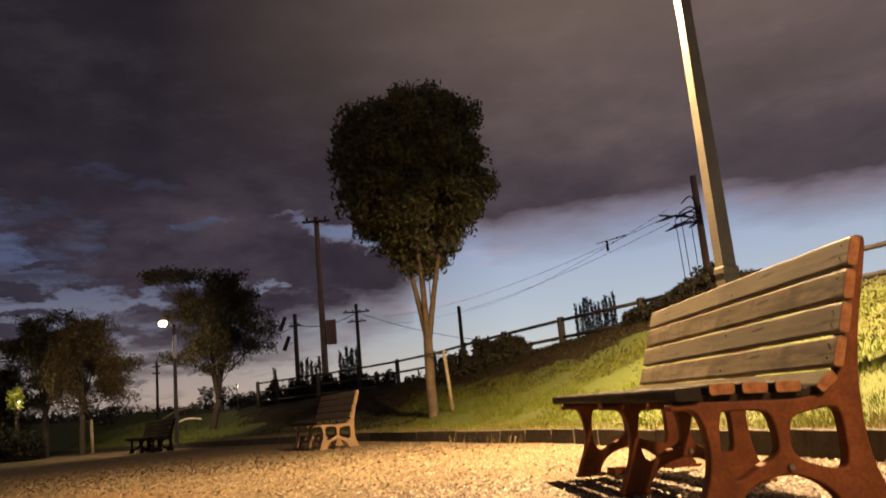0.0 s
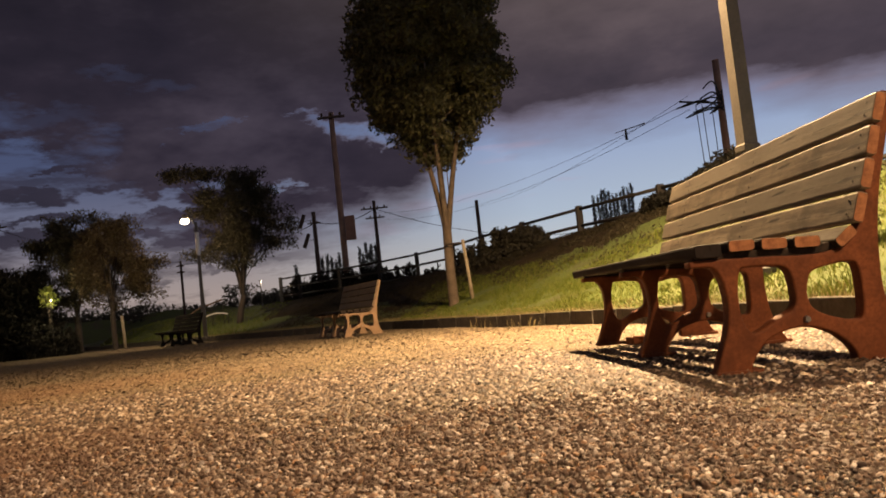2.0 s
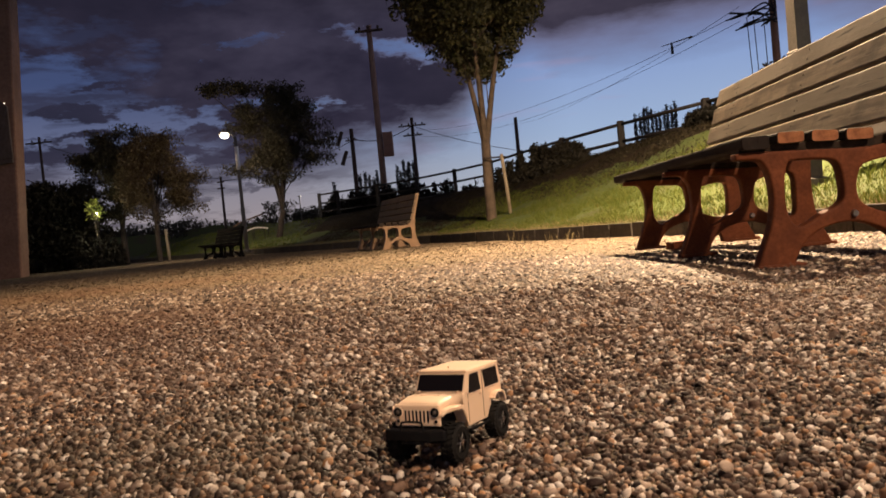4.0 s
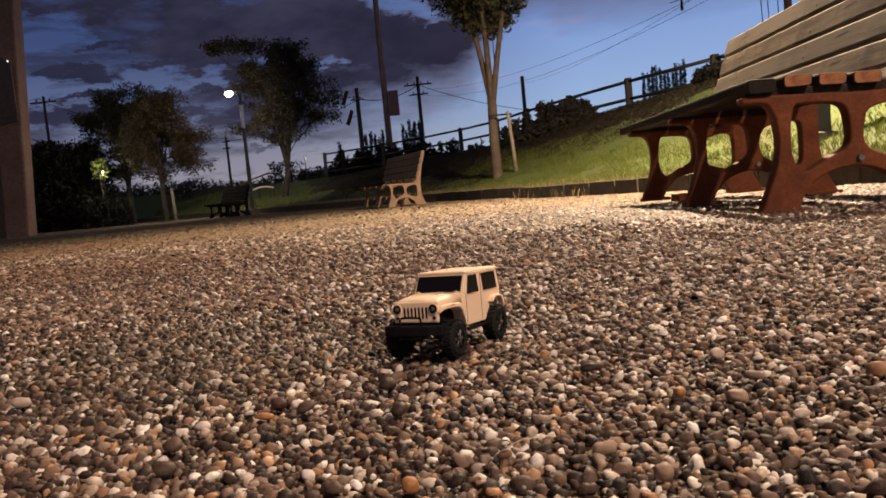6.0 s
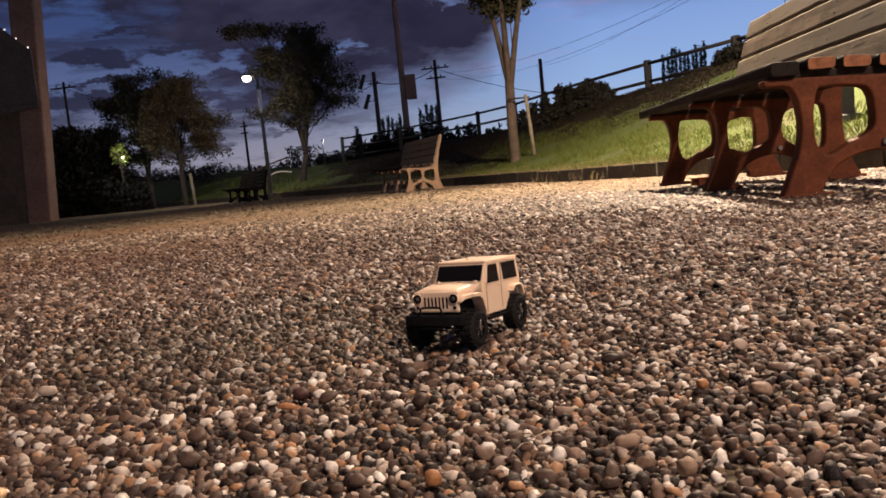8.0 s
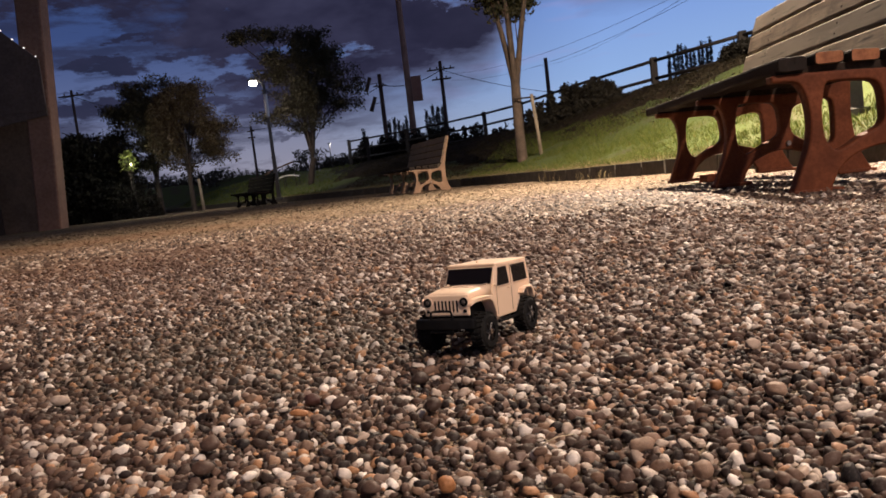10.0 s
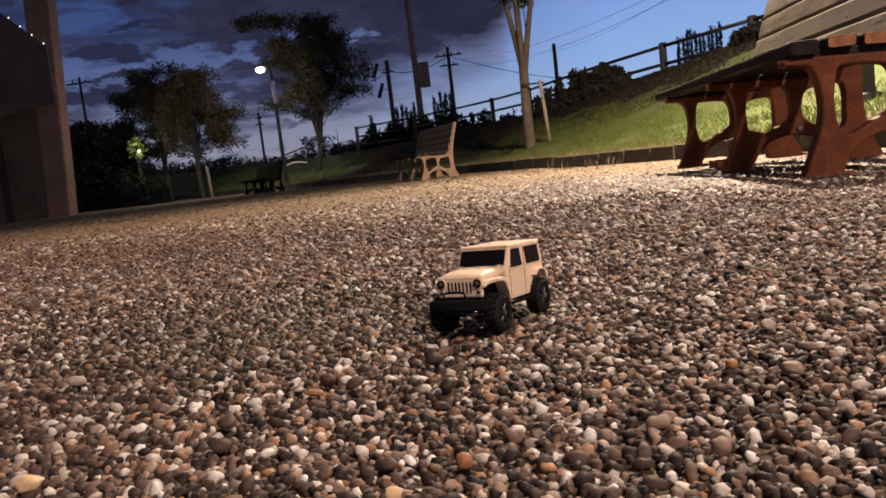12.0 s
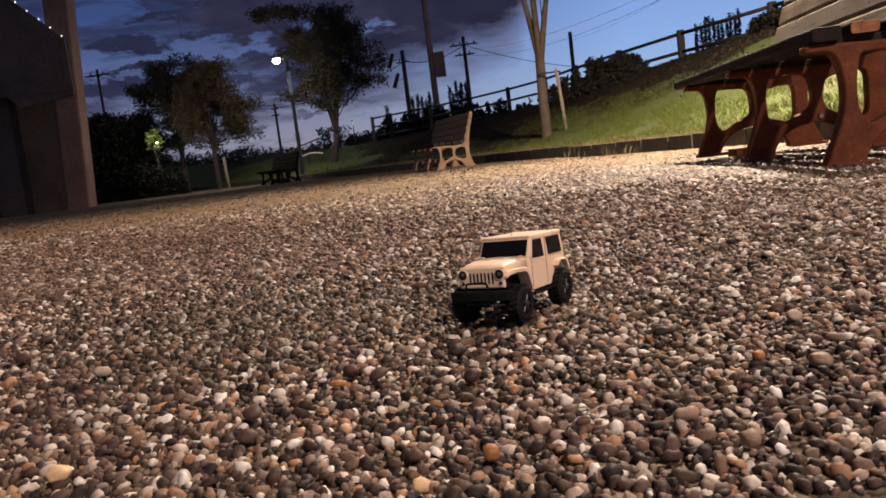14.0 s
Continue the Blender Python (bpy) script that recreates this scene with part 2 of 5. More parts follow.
def make_pebble(name, tones, single=False):
    m = Mat(name)
    if single:
        c = m.ramp(m.node("ShaderNodeObjectInfo").outputs["Random"], tones)
    else:
        c = m.ramp(m.node("ShaderNodeNewGeometry").outputs["Random Per Island"], tones)
    k = 0.004 if single else 1.0
    vein, fine = m.noise(240 * k, 4, 0.65), m.noise(900 * k, 3, 0.6)
    dirt = m.noise(9 * k, 4, 0.6)
    c = m.mix(m.ramp(vein, [(0.45, 0.0), (0.72, 0.4)]), c, (0.035, 0.026, 0.021))
    c = m.mix(m.ramp(fine, [(0.55, 0.0), (0.8, 0.16)]), c, (0.42, 0.36, 0.30))
    c = m.mix(m.ramp(dirt, [(0.45, 0.0), (0.75, 0.25)]), c, (0.05, 0.036, 0.027))
    damp = m.noise(1.7 * k, 4, 0.6)
    c = m.mix(m.ramp(damp, [(0.44, 0.0), (0.66, 0.34)]), c, (0.085, 0.045, 0.034))
    c = lamp_falloff(m, c, single)
    m.colour(c).rough(m.ramp(vein, [(0.3, 0.48), (0.7, 0.8)]), 0, 0.24)
    m.bump(vein, 0.35, 0.002)
    return m.m


M_PEBBLE = make_pebble("pebble_stone", PEB)
M_PEBBLE_ONE = make_pebble("single_pebble", PEB, True)
M_PEBBLE_SMALL = make_pebble("small_pebble_stone", [(p, tuple(0.68 * v + 0.32 * m for v, m in zip(c, (0.25, 0.172, 0.130)))) for p, c in PEB])
M_PEBBLE_MID = make_pebble("mixed_gravel", GRIT)
M_PEBBLE_FAR = make_pebble("fine_gravel", SAND)


def make_ground():
    m = Mat("gravel_bed")
    v = m.node("ShaderNodeTexVoronoi", Scale=85.0, Randomness=1.0)
    m.put(m.coords(), v.inputs["Vector"])
    sepc = m.node("ShaderNodeSeparateColor")
    m.put(v.outputs["Color"], sepc.inputs[0])
    stone = m.ramp(sepc.outputs[0], SAND)
    big = m.noise(0.5, 4)
    gap = m.ramp(v.outputs["Distance"], [(0.45, 0.0), (0.8, 0.85)])
    c = m.mix(gap, stone, (0.035, 0.028, 0.022))
    c = m.mix(m.ramp(big, [(0.35, 0.0), (0.7, 0.35)]), c, (0.12, 0.085, 0.055))
    m.colour(lamp_falloff(m, c)).rough(0.92, 0, 0.15)
    inv = m.node("ShaderNodeMath")
    inv.operation = "SUBTRACT"
    inv.inputs[0].default_value = 1.0
    m.put(v.outputs["Distance"], inv.inputs[1])
    m.bump(inv.outputs[0], 1.0, 0.012)
    return m.m


def make_slope():
    m = Mat("grass_earth")
    big, fine = m.noise(0.9, 5, 0.6), m.noise(14, 6, 0.7)
    grass = m.ramp(m.noise(55, 5, 0.75), [(0.3, (0.028, 0.042, 0.007)), (0.5, (0.052, 0.076, 0.013)), (0.75, (0.092, 0.114, 0.022))])
    soil = m.ramp(fine, [(0.3, (0.035, 0.025, 0.016)), (0.7, (0.085, 0.06, 0.038))])
    m.colour(m.mix(m.ramp(big, [(0.48, 0.0), (0.66, 0.75)]), grass, soil)).rough(0.9)
    m.bump(fine, 0.6, 0.03)
    return m.m


def make_wood(name, tones, axis=1, rough=0.62, spec=0.4):
    """Weathered planks: long grain, knots and a tone for each plank."""
    m = Mat(name)
    oi = m.node("ShaderNodeObjectInfo")
    sc = [38, 38, 38]
    sc[axis] = 2.2
    grain = m.noise(1.0, 7, 0.68, tuple(sc))
    blot = m.noise(4.6, 5, 0.65)
    sc2 = [9, 9, 9]
    sc2[axis] = 3.0
    knot = m.node("ShaderNodeTexVoronoi", Scale=1.0)
    m.put(m.coords(tuple(sc2)), knot.inputs["Vector"])
    k = m.ramp(knot.outputs["Distance"], [(0.05, 1.0), (0.16, 0.0)])
    c = m.ramp(grain, [(0.28, tones[0]), (0.5, tones[1]), (0.75, tones[2])])
    c = m.mix(m.ramp(blot, [(0.45, 0.0), (0.66, 0.8)]), c, tones[0])
    c = m.mix(m.ramp(oi.outputs["Random"], [(0.25, 0.0), (0.6, 0.9)]), c, tones[3])
    c = m.mix(k, c, tuple(v * 0.4 for v in tones[0]))
    # drying cracks along the grain and pale scuffs
    sc3 = [70, 70, 70]
    sc3[axis] = 3.5
    crack = m.noise(1.0, 3, 0.5, tuple(sc3))
    c = m.mix(m.ramp(crack, [(0.63, 0.0), (0.69, 0.75)]), c, tuple(v * 0.3 for v in tones[0]))
    sc4 = [16, 16, 16]
    sc4[axis] = 5
    c = m.mix(m.ramp(m.noise(1.0, 5, 0.7, tuple(sc4)), [(0.58, 0.0), (0.72, 0.5)]), c, tuple(v * 1.35 for v in tones[2]))
    m.colour(c).rough(m.ramp(grain, [(0.3, rough - 0.12), (0.7, rough + 0.2)]), 0, spec)
    m.bump(grain, 0.45, 0.003)
    return m.m


def make_leaf(name, stops):
    m = m_random(name, stops, 0.6, 0.15, 0.3)
    thin = m.node("ShaderNodeBsdfTranslucent")
    m.put(m.b.inputs["Base Color"].links[0].from_socket, thin.inputs["Color"])
    both = m.node("ShaderNodeMixShader")
    both.inputs[0].default_value = 0.35
    m.put(m.b.outputs[0], both.inputs[1])
    m.put(thin.outputs[0], both.inputs[2])
    m.put(both.outputs[0], m.t.nodes["Material Output"].inputs["Surface"])
    return m.m


M_GROUND = make_ground()
M_SLOPE = make_slope()
# earth of the upper bank, darkened in place of missing lamplight
M_UNLIT_BANK = m_plain("unlit_bank_earth", (0.020, 0.015, 0.009), (0.046, 0.034, 0.021), 3, 0.95, 0.0, 0.6, 0.02, 0.1)
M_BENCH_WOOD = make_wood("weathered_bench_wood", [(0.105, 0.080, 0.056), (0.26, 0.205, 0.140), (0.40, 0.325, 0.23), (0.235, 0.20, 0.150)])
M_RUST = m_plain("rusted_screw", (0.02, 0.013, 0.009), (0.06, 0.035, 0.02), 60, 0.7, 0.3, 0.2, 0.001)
# dark slats, with the seat's unlit front and underside put into the tone
M_SEAT_WOOD = make_wood("dark_unlit_seat_wood", [(0.016, 0.012, 0.010), (0.030, 0.021, 0.016), (0.060, 0.042, 0.031), (0.022, 0.017, 0.015)], 1, 0.7, 0.12)
M_END_GRAIN = m_plain("worn_orange_end_grain", (0.24, 0.085, 0.03), (0.50, 0.20, 0.08), 45, 0.7, 0.0, 0.4, 0.002)
# far bench's unlit look, put into one black tone for wood and iron
M_SILHOUETTE = m_plain("silhouette_black", (0.010, 0.009, 0.008), (0.016, 0.014, 0.012), 20, 0.9, 0.0, 0.3, 0.002, 0.08)
M_DIM_WOOD = make_wood("brown_bench_wood", [(0.066, 0.044, 0.028), (0.13, 0.088, 0.058), (0.21, 0.145, 0.098), (0.12, 0.085, 0.060)])
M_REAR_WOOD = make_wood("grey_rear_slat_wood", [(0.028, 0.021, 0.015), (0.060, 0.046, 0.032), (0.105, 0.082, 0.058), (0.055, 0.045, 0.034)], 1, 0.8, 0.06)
M_IRON = m_plain("rust_red_iron", (0.115, 0.037, 0.017), (0.235, 0.075, 0.031), 9, 0.6, 0.0, 0.3, 0.002, 0.14)
M_IRON_TAN = m_plain("tan_painted_iron", (0.19, 0.112, 0.062), (0.27, 0.163, 0.092), 12, 0.5, 0.0, 0.3, 0.002)
M_BOLT = m_plain("dull_bolt_steel", (0.22, 0.20, 0.18), (0.4, 0.37, 0.33), 40, 0.35, 0.9, 0.1, 0.001)
M_KERB = m_plain("old_concrete_kerb", (0.038, 0.031, 0.025), (0.085, 0.07, 0.055), 4, 0.85, 0.0, 0.5, 0.006)
# pier lamp-warmed, other parts shaded: how light falls is put into both tones
M_CONCRETE = m_plain("lamp_warmed_concrete", (0.15, 0.078, 0.052), (0.25, 0.135, 0.092), 1.3, 0.85, 0.0, 0.4, 0.01)
M_CONCRETE_DARK = m_plain("shaded_concrete", (0.06, 0.04, 0.032), (0.11, 0.075, 0.06), 1.3, 0.85, 0.0, 0.4, 0.01)
M_POLE = m_plain("brown_painted_steel", (0.062, 0.056, 0.048), (0.10, 0.09, 0.078), 5, 0.42, 0.0, 0.15, 0.002)
M_POLE_WOOD = m_plain("dark_pole", (0.055, 0.034, 0.024), (0.11, 0.066, 0.045), 4, 0.8, 0.0, 0.3, 0.01)
M_POLE_CONC = m_plain("brown_concrete_pole", (0.26, 0.15, 0.11), (0.38, 0.23, 0.17), 3, 0.85, 0.0, 0.3, 0.006)
M_FENCE = m_plain("dark_fence_wood", (0.015, 0.012, 0.010), (0.030, 0.023, 0.019), 5, 0.7, 0.0, 0.4, 0.006)
M_RAMP = m_plain("dull_galvanised_steel", (0.45, 0.41, 0.37), (0.60, 0.55, 0.50), 8, 0.35, 0.8, 0.1, 0.002)
M_RAIL = m_plain("pale_rail_steel", (0.72, 0.68, 0.62), (0.85, 0.81, 0.76), 8, 0.3, 0.25, 0.1, 0.002)
M_GLOSS = m_plain("glossy_dark_rail", (0.11, 0.085, 0.075), (0.16, 0.13, 0.115), 8, 0.2, 0.7, 0.05, 0.001)
M_BARK = m_plain("grey_brown_bark", (0.066, 0.046, 0.032), (0.15, 0.108, 0.078), 7, 0.85, 0.0, 0.7, 0.015)
M_BARK_DARK = m_plain("dark_bark", (0.022, 0.016, 0.013), (0.055, 0.039, 0.030), 7, 0.85, 0.0, 0.7, 0.015)
M_STAKE = m_plain("pale_stake_wood", (0.20, 0.16, 0.11), (0.34, 0.28, 0.20), 9, 0.75, 0.0, 0.3, 0.004)
M_WIRE = m_plain("black_cable", (0.012, 0.012, 0.014), (0.03, 0.03, 0.034), 10, 0.6)
M_SIGN = m_plain("brown_sign_back", (0.26, 0.125, 0.085), (0.36, 0.18, 0.125), 4, 0.6)
M_LEAF = make_leaf("zelkova_leaf", [(0.0, (0.055, 0.056, 0.030)), (0.5, (0.075, 0.074, 0.038)), (1.0, (0.105, 0.098, 0.050))])
# how lamplight falls is put into these leaves: dark, warm brown, bright green
M_LEAF_NIGHT = make_leaf("unlit_leaf", [(0.0, (0.036, 0.033, 0.020)), (0.5, (0.052, 0.046, 0.027)), (1.0, (0.072, 0.061, 0.034))])
M_LEAF_WARM = make_leaf("lamp_warm_leaf", [(0.0, (0.055, 0.040, 0.024)), (0.5, (0.078, 0.055, 0.030)), (1.0, (0.105, 0.080, 0.038))])
M_LEAF_LIT = make_leaf("lit_green_leaf", [(0.0, (0.10, 0.125, 0.03)), (1.0, (0.22, 0.25, 0.06))])
M_GRASS = make_leaf("grass_blade", [(0.0, (0.066, 0.098, 0.014)), (0.45, (0.096, 0.127, 0.020)), (0.8, (0.133, 0.160, 0.029)), (1.0, (0.202, 0.180, 0.055))])
M_DRY = make_leaf("dry_grass_blade", [(0.0, (0.14, 0.11, 0.05)), (1.0, (0.34, 0.28, 0.15))])
M_BANK_LEAF = make_leaf("dark_bank_leaf", [(0.0, (0.028, 0.025, 0.014)), (0.6, (0.045, 0.038, 0.021)), (1.0, (0.07, 0.056, 0.030))])
M_FAR = make_leaf("far_foliage", [(0.0, (0.048, 0.045, 0.034)), (1.0, (0.085, 0.077, 0.056))])
M_DRY_STRAW = m_plain("dry_straw", (0.42, 0.34, 0.22), (0.60, 0.50, 0.34), 90, 0.7)
# near-black leaves, lack of lamplight put into the colour
M_HEDGE = make_leaf("unlit_hedge_leaf", [(0.0, (0.012, 0.012, 0.009)), (1.0, (0.024, 0.022, 0.016))])
# greyer leaves, the haze of distance put into the colour
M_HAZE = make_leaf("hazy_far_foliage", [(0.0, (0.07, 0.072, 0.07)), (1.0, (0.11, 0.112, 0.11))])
plastic = Mat("cream_plastic")
soft_tone = plastic.noise(35, 3)
plastic.colour(plastic.ramp(soft_tone, [(0.3, (0.80, 0.60, 0.425)), (0.7, (0.85, 0.645, 0.46))])).rough(plastic.ramp(plastic.noise(220, 3), [(0.3, 0.36), (0.7, 0.5)]), 0, 0.4)
plastic.bump(plastic.noise(900, 2), 0.03, 0.0002)
M_BODY = plastic.m
# shade of the door gaps, put into a darker tone of the body
M_SEAM = m_plain("shaded_seam_plastic", (0.42, 0.30, 0.21), (0.50, 0.37, 0.26), 60, 0.6, 0.0, 0.03, 0.0003, 0.2)
M_BLACK = m_plain("black_plastic", (0.006, 0.006, 0.007), (0.010, 0.010, 0.011), 60, 0.6, 0.0, 0.1, 0.0005, 0.12)
M_GUN = m_plain("dark_rim_metal", (0.10, 0.10, 0.10), (0.18, 0.175, 0.17), 90, 0.3, 1.0, 0.05, 0.0003)
M_TYRE = m_plain("black_rubber", (0.010, 0.010, 0.010), (0.018, 0.017, 0.016), 80, 0.8, 0.0, 0.3, 0.0006, 0.15)
M_CHROME = m_plain("worn_chrome", (0.5, 0.5, 0.52), (0.7, 0.7, 0.72), 90, 0.22, 1.0, 0.05, 0.0003)
glassy = Mat("tinted_window")
glassy.colour((0.007, 0.006, 0.008)).rough(0.22, 0, 0.18)
M_TINT = glassy.m
lens = Mat("clear_lamp_lens")
lens.colour((0.10, 0.085, 0.075)).rough(0.12)
M_LENS = lens.m


def m_glow(name, colour, strength):
    m = Mat(name)
    m.colour(colour)
    m.b.inputs["Emission Color"].default_value = (*colour, 1)
    m.b.inputs["Emission Strength"].default_value = strength
    return m.m


M_GLOW = m_glow("lit_diffuser", (1.0, 0.86, 0.62), 12.0)
M_BULB = m_glow("small_lit_bulb", (1.0, 0.84, 0.66), 1.6)

# ---- building blocks ----


def obj(name, bm, mat, parent=None, smooth=False, label=""):
    me = bpy.data.meshes.new(name)
    bm.to_mesh(me)
    bm.free()
    return meshed(name, me, mat, parent, smooth, label)


def meshed(name, me, mat, parent=None, smooth=False, label=""):
    me.materials.clear()
    me.materials.append(mat)
    if smooth:
        me.polygons.foreach_set("use_smooth", [True] * len(me.polygons))
    ob = new(name, me)
    if parent is not None:
        ob.parent = parent
    if label:
        ob["label"] = label
    return ob


def part(name, bm, mat, parent, label="", smooth=False):
    return obj(name, bm, mat, parent, smooth, label)


def bm_box(size, at=(0, 0, 0), rot=None, bevel=0.0, seg=2, bm=None):
    """A box with bevelled edges round its centre."""
    b = bmesh.new()
    bmesh.ops.create_cube(b, size=1.0)
    bmesh.ops.scale(b, vec=size, verts=b.verts)
    if bevel:
        bmesh.ops.bevel(b, geom=b.edges[:], offset=bevel, segments=seg, affect="EDGES", profile=0.5)
    m = Matrix.Translation(at) @ (rot if rot is not None else Matrix())
    bmesh.ops.transform(b, matrix=m, verts=b.verts)
    return join(bm, b)


def join(bm, b):
    if bm is None:
        return b
    me = bpy.data.meshes.new("tmp")
    b.to_mesh(me)
    b.free()
    bm.from_mesh(me)
    bpy.data.meshes.remove(me)
    return bm


def bm_tube(pts, radii, sides=10, bm=None, cap=True):
    """A round tube along points, with a radius at each."""
    bm = bm or bmesh.new()
    pts = [Vector(p) for p in pts]
    if isinstance(radii, (int, float)):
        radii = [radii] * len(pts)
    rings, prev = [], None
    for i, p in enumerate(pts):
        d = (pts[min(i + 1, len(pts) - 1)] - pts[max(i - 1, 0)]).normalized()
        if prev is None:
            ref = Vector((0, 0, 1)) if abs(d.z) < 0.9 else Vector((1, 0, 0))
            u = d.cross(ref).normalized()
        else:
            u = (prev - d * prev.dot(d)).normalized()
        prev = u
        v = d.cross(u)
        rings.append([bm.verts.new(p + (u * math.cos(a) + v * math.sin(a)) * radii[i]) for a in (2 * math.pi * k / sides for k in range(sides))])
    for a, b in zip(rings, rings[1:]):
        for k in range(sides):
            bm.faces.new((a[k], a[(k + 1) % sides], b[(k + 1) % sides], b[k]))
    if cap:
        bm.faces.new(rings[0][::-1])
        bm.faces.new(rings[-1])
    return bm


def bm_prism(poly, lo, hi, axis="y", bevel=0.0, bm=None):
    """A closed outline drawn out along an axis. axis y: outline in x, z; axis x: in y, z; axis z: in x, y."""
    b = bmesh.new()

    def place(p, h):
        return {"y": (p[0], h, p[1]), "x": (h, p[0], p[1]), "z": (p[0], p[1], h)}[axis]
    f = b.faces.new([b.verts.new(place(p, lo)) for p in poly])
    r = bmesh.ops.extrude_face_region(b, geom=[f])
    vs = [v for v in r["geom"] if isinstance(v, bmesh.types.BMVert)]
    d = Vector(place((0, 0), hi)) - Vector(place((0, 0), lo))
    bmesh.ops.translate(b, vec=d, verts=vs)
    bmesh.ops.recalc_face_normals(b, faces=b.faces)
    if bevel:
        bmesh.ops.bevel(b, geom=b.edges[:], offset=bevel, segments=2, affect="EDGES", profile=0.5)
    return join(bm, b)


def smooth_loop(pts, per=5):
    """A closed smooth curve through points."""
    out, n = [], len(pts)
    for i in range(n):
        p0, p1, p2, p3 = (Vector(pts[(i + k) % n]) for k in (-1, 0, 1, 2))
        for s in range(per):
            t = s / per
            out.append(0.5 * ((2 * p1) + (p2 - p0) * t + (2 * p0 - 5 * p1 + 4 * p2 - p3) * t * t + (3 * p1 - p0 - 3 * p2 + p3) * t ** 3))
    return out


def curve_line(pts, per=8):
    """An open smooth curve through points of any size."""
    pts = [np.array(p, float) for p in pts]
    out = []
    for i in range(len(pts) - 1):
        p0, p1, p2, p3 = pts[max(i - 1, 0)], pts[i], pts[i + 1], pts[min(i + 2, len(pts) - 1)]
        for s in range(per):
            t = s / per
            out.append(0.5 * (2 * p1 + (p2 - p0) * t + (2 * p0 - 5 * p1 + 4 * p2 - p3) * t * t + (3 * p1 - p0 - 3 * p2 + p3) * t ** 3))
    out.append(pts[-1])
    return out


def plate(name, loops, half, bevel, mat, parent, m):
    """A cast plate: outline with holes in x, y, given thickness and rounded rims."""
    cu = bpy.data.curves.new(name, "CURVE")
    cu.dimensions, cu.fill_mode = "2D", "BOTH"
    cu.extrude, cu.bevel_depth, cu.bevel_resolution, cu.offset = half, bevel, 2, -bevel
    for loop in loops:
        sp = cu.splines.new("POLY")
        sp.points.add(len(loop) - 1)
        for p, v in zip(sp.points, loop):
            p.co = (v[0], v[1], 0, 1)
        sp.use_cyclic_u = True
    tmp = bpy.data.objects.new(name, cu)
    scene.collection.objects.link(tmp)
    me = bpy.data.meshes.new_from_object(tmp.evaluated_get(bpy.context.evaluated_depsgraph_get()))
    bpy.data.objects.remove(tmp)
    bpy.data.curves.remove(cu)
    me.transform(m)
    return meshed(name, me, mat, parent)


def empty(name, m, label, category, group="", kind=""):
    ob = new(name)
    ob.empty_display_size = 0.1
    ob.matrix_world = m
    return tagged(ob, label, category, group, kind)


def mesh_np(name, verts, faces, mat, parent=None, smooth=False):
    """A mesh from arrays of vertices and of equal-sided faces."""
    me = bpy.data.meshes.new(name)
    k = faces.shape[1]
    me.vertices.add(len(verts))
    me.vertices.foreach_set("co", np.asarray(verts, np.float32).ravel())
    me.loops.add(faces.size)
    me.loops.foreach_set("vertex_index", faces.astype(np.int32).ravel())
    me.polygons.add(len(faces))
    me.polygons.foreach_set("loop_start", np.arange(0, faces.size, k, dtype=np.int32))
    me.update(calc_edges=True)
    if not smooth:
        me.shade_flat()
    return meshed(name, me, mat, parent, smooth)


def spot(bearing, far):
    """Plan place at a side slope and a distance ahead of the spot where the camera crouches."""
    return 0.1 + (bearing - 0.0145) * far, far - 0.3


def ground_z(x, y):
    """The plaza: level by the toy, a slight fall to the bench and away from it."""
    s = np.clip((np.asarray(x, float) - 0.4) / 0.55, 0, 1)
    return -0.032 * s * s * (3 - 2 * s) - 0.17 * (1 - np.exp(-0.13 * np.clip(np.asarray(y, float) - 2.5, 0, None)))


def gz(x, y):
    return float(ground_z(x, y))


# ---- ground, kerb, embankment ----
def build_ground():
    def steps(lo, mid, hi, fine, far):
        a = list(np.arange(-mid, mid + 1e-6, fine))
        g = fine
        while a[-1] < far:
            g *= 1.35
            a.append(a[-1] + g)
        g = fine
        while a[0] > -far:
            g *= 1.35
            a.insert(0, a[0] - g)
        return np.array(a)
    xs, ys = steps(0, 4, 0, 0.25, 2500), steps(0, 10, 0, 0.5, 2500)
    X, Y = np.meshgrid(xs, ys)
    V = np.stack([X, Y, ground_z(X, Y) - 0.006], -1).reshape(-1, 3)
    n, k = len(xs), len(ys)
    i = (np.arange(k - 1)[:, None] * n + np.arange(n - 1)[None]).ravel()
    F = np.stack([i, i + 1, i + n + 1, i + n], -1)
    return tagged(mesh_np("ground", V, F, M_GROUND, None, True), "brown gravel plaza of rounded pebbles under lamplight", "ground", kind="structure")


GROUND = build_ground()
# kerb line, crest line and crest height, from behind the camera to the far end
BANK = [((2.62, -9.0), (8.0, -8.0), 1.5), ((2.5, -3.0), (7.6, -2.0), 1.5), ((2.38, 1.5), (7.0, 3.5), 1.45), ((2.19, 4.6), (6.0, 9.0), 1.42), ((1.74, 7.96), (4.8, 12.8), 1.58),
        ((1.38, 9.2), (4.0, 14.8), 1.48), ((0.79, 10.6), (3.0, 17.0), 1.36), ((0.02, 12.3), (1.9, 20.0), 1.25), ((-0.83, 14.7), (0.2, 24.0), 1.14),
        ((-2.8, 18.0), (-2.7, 29.0), 1.08), ((-5.5, 21.6), (-6.3, 33.0), 0.95), ((-8.1, 25.2), (-9.9, 31.5), 0.78), ((-11.5, 29.0), (-13.0, 33.5), 0.40), ((-17, 34.0), (-18.5, 43.0), -0.05)]
RAW = [np.array([*k, *c, z]) for k, c, z in BANK]
LINE = curve_line(RAW, 8)
KERB_H = 0.14


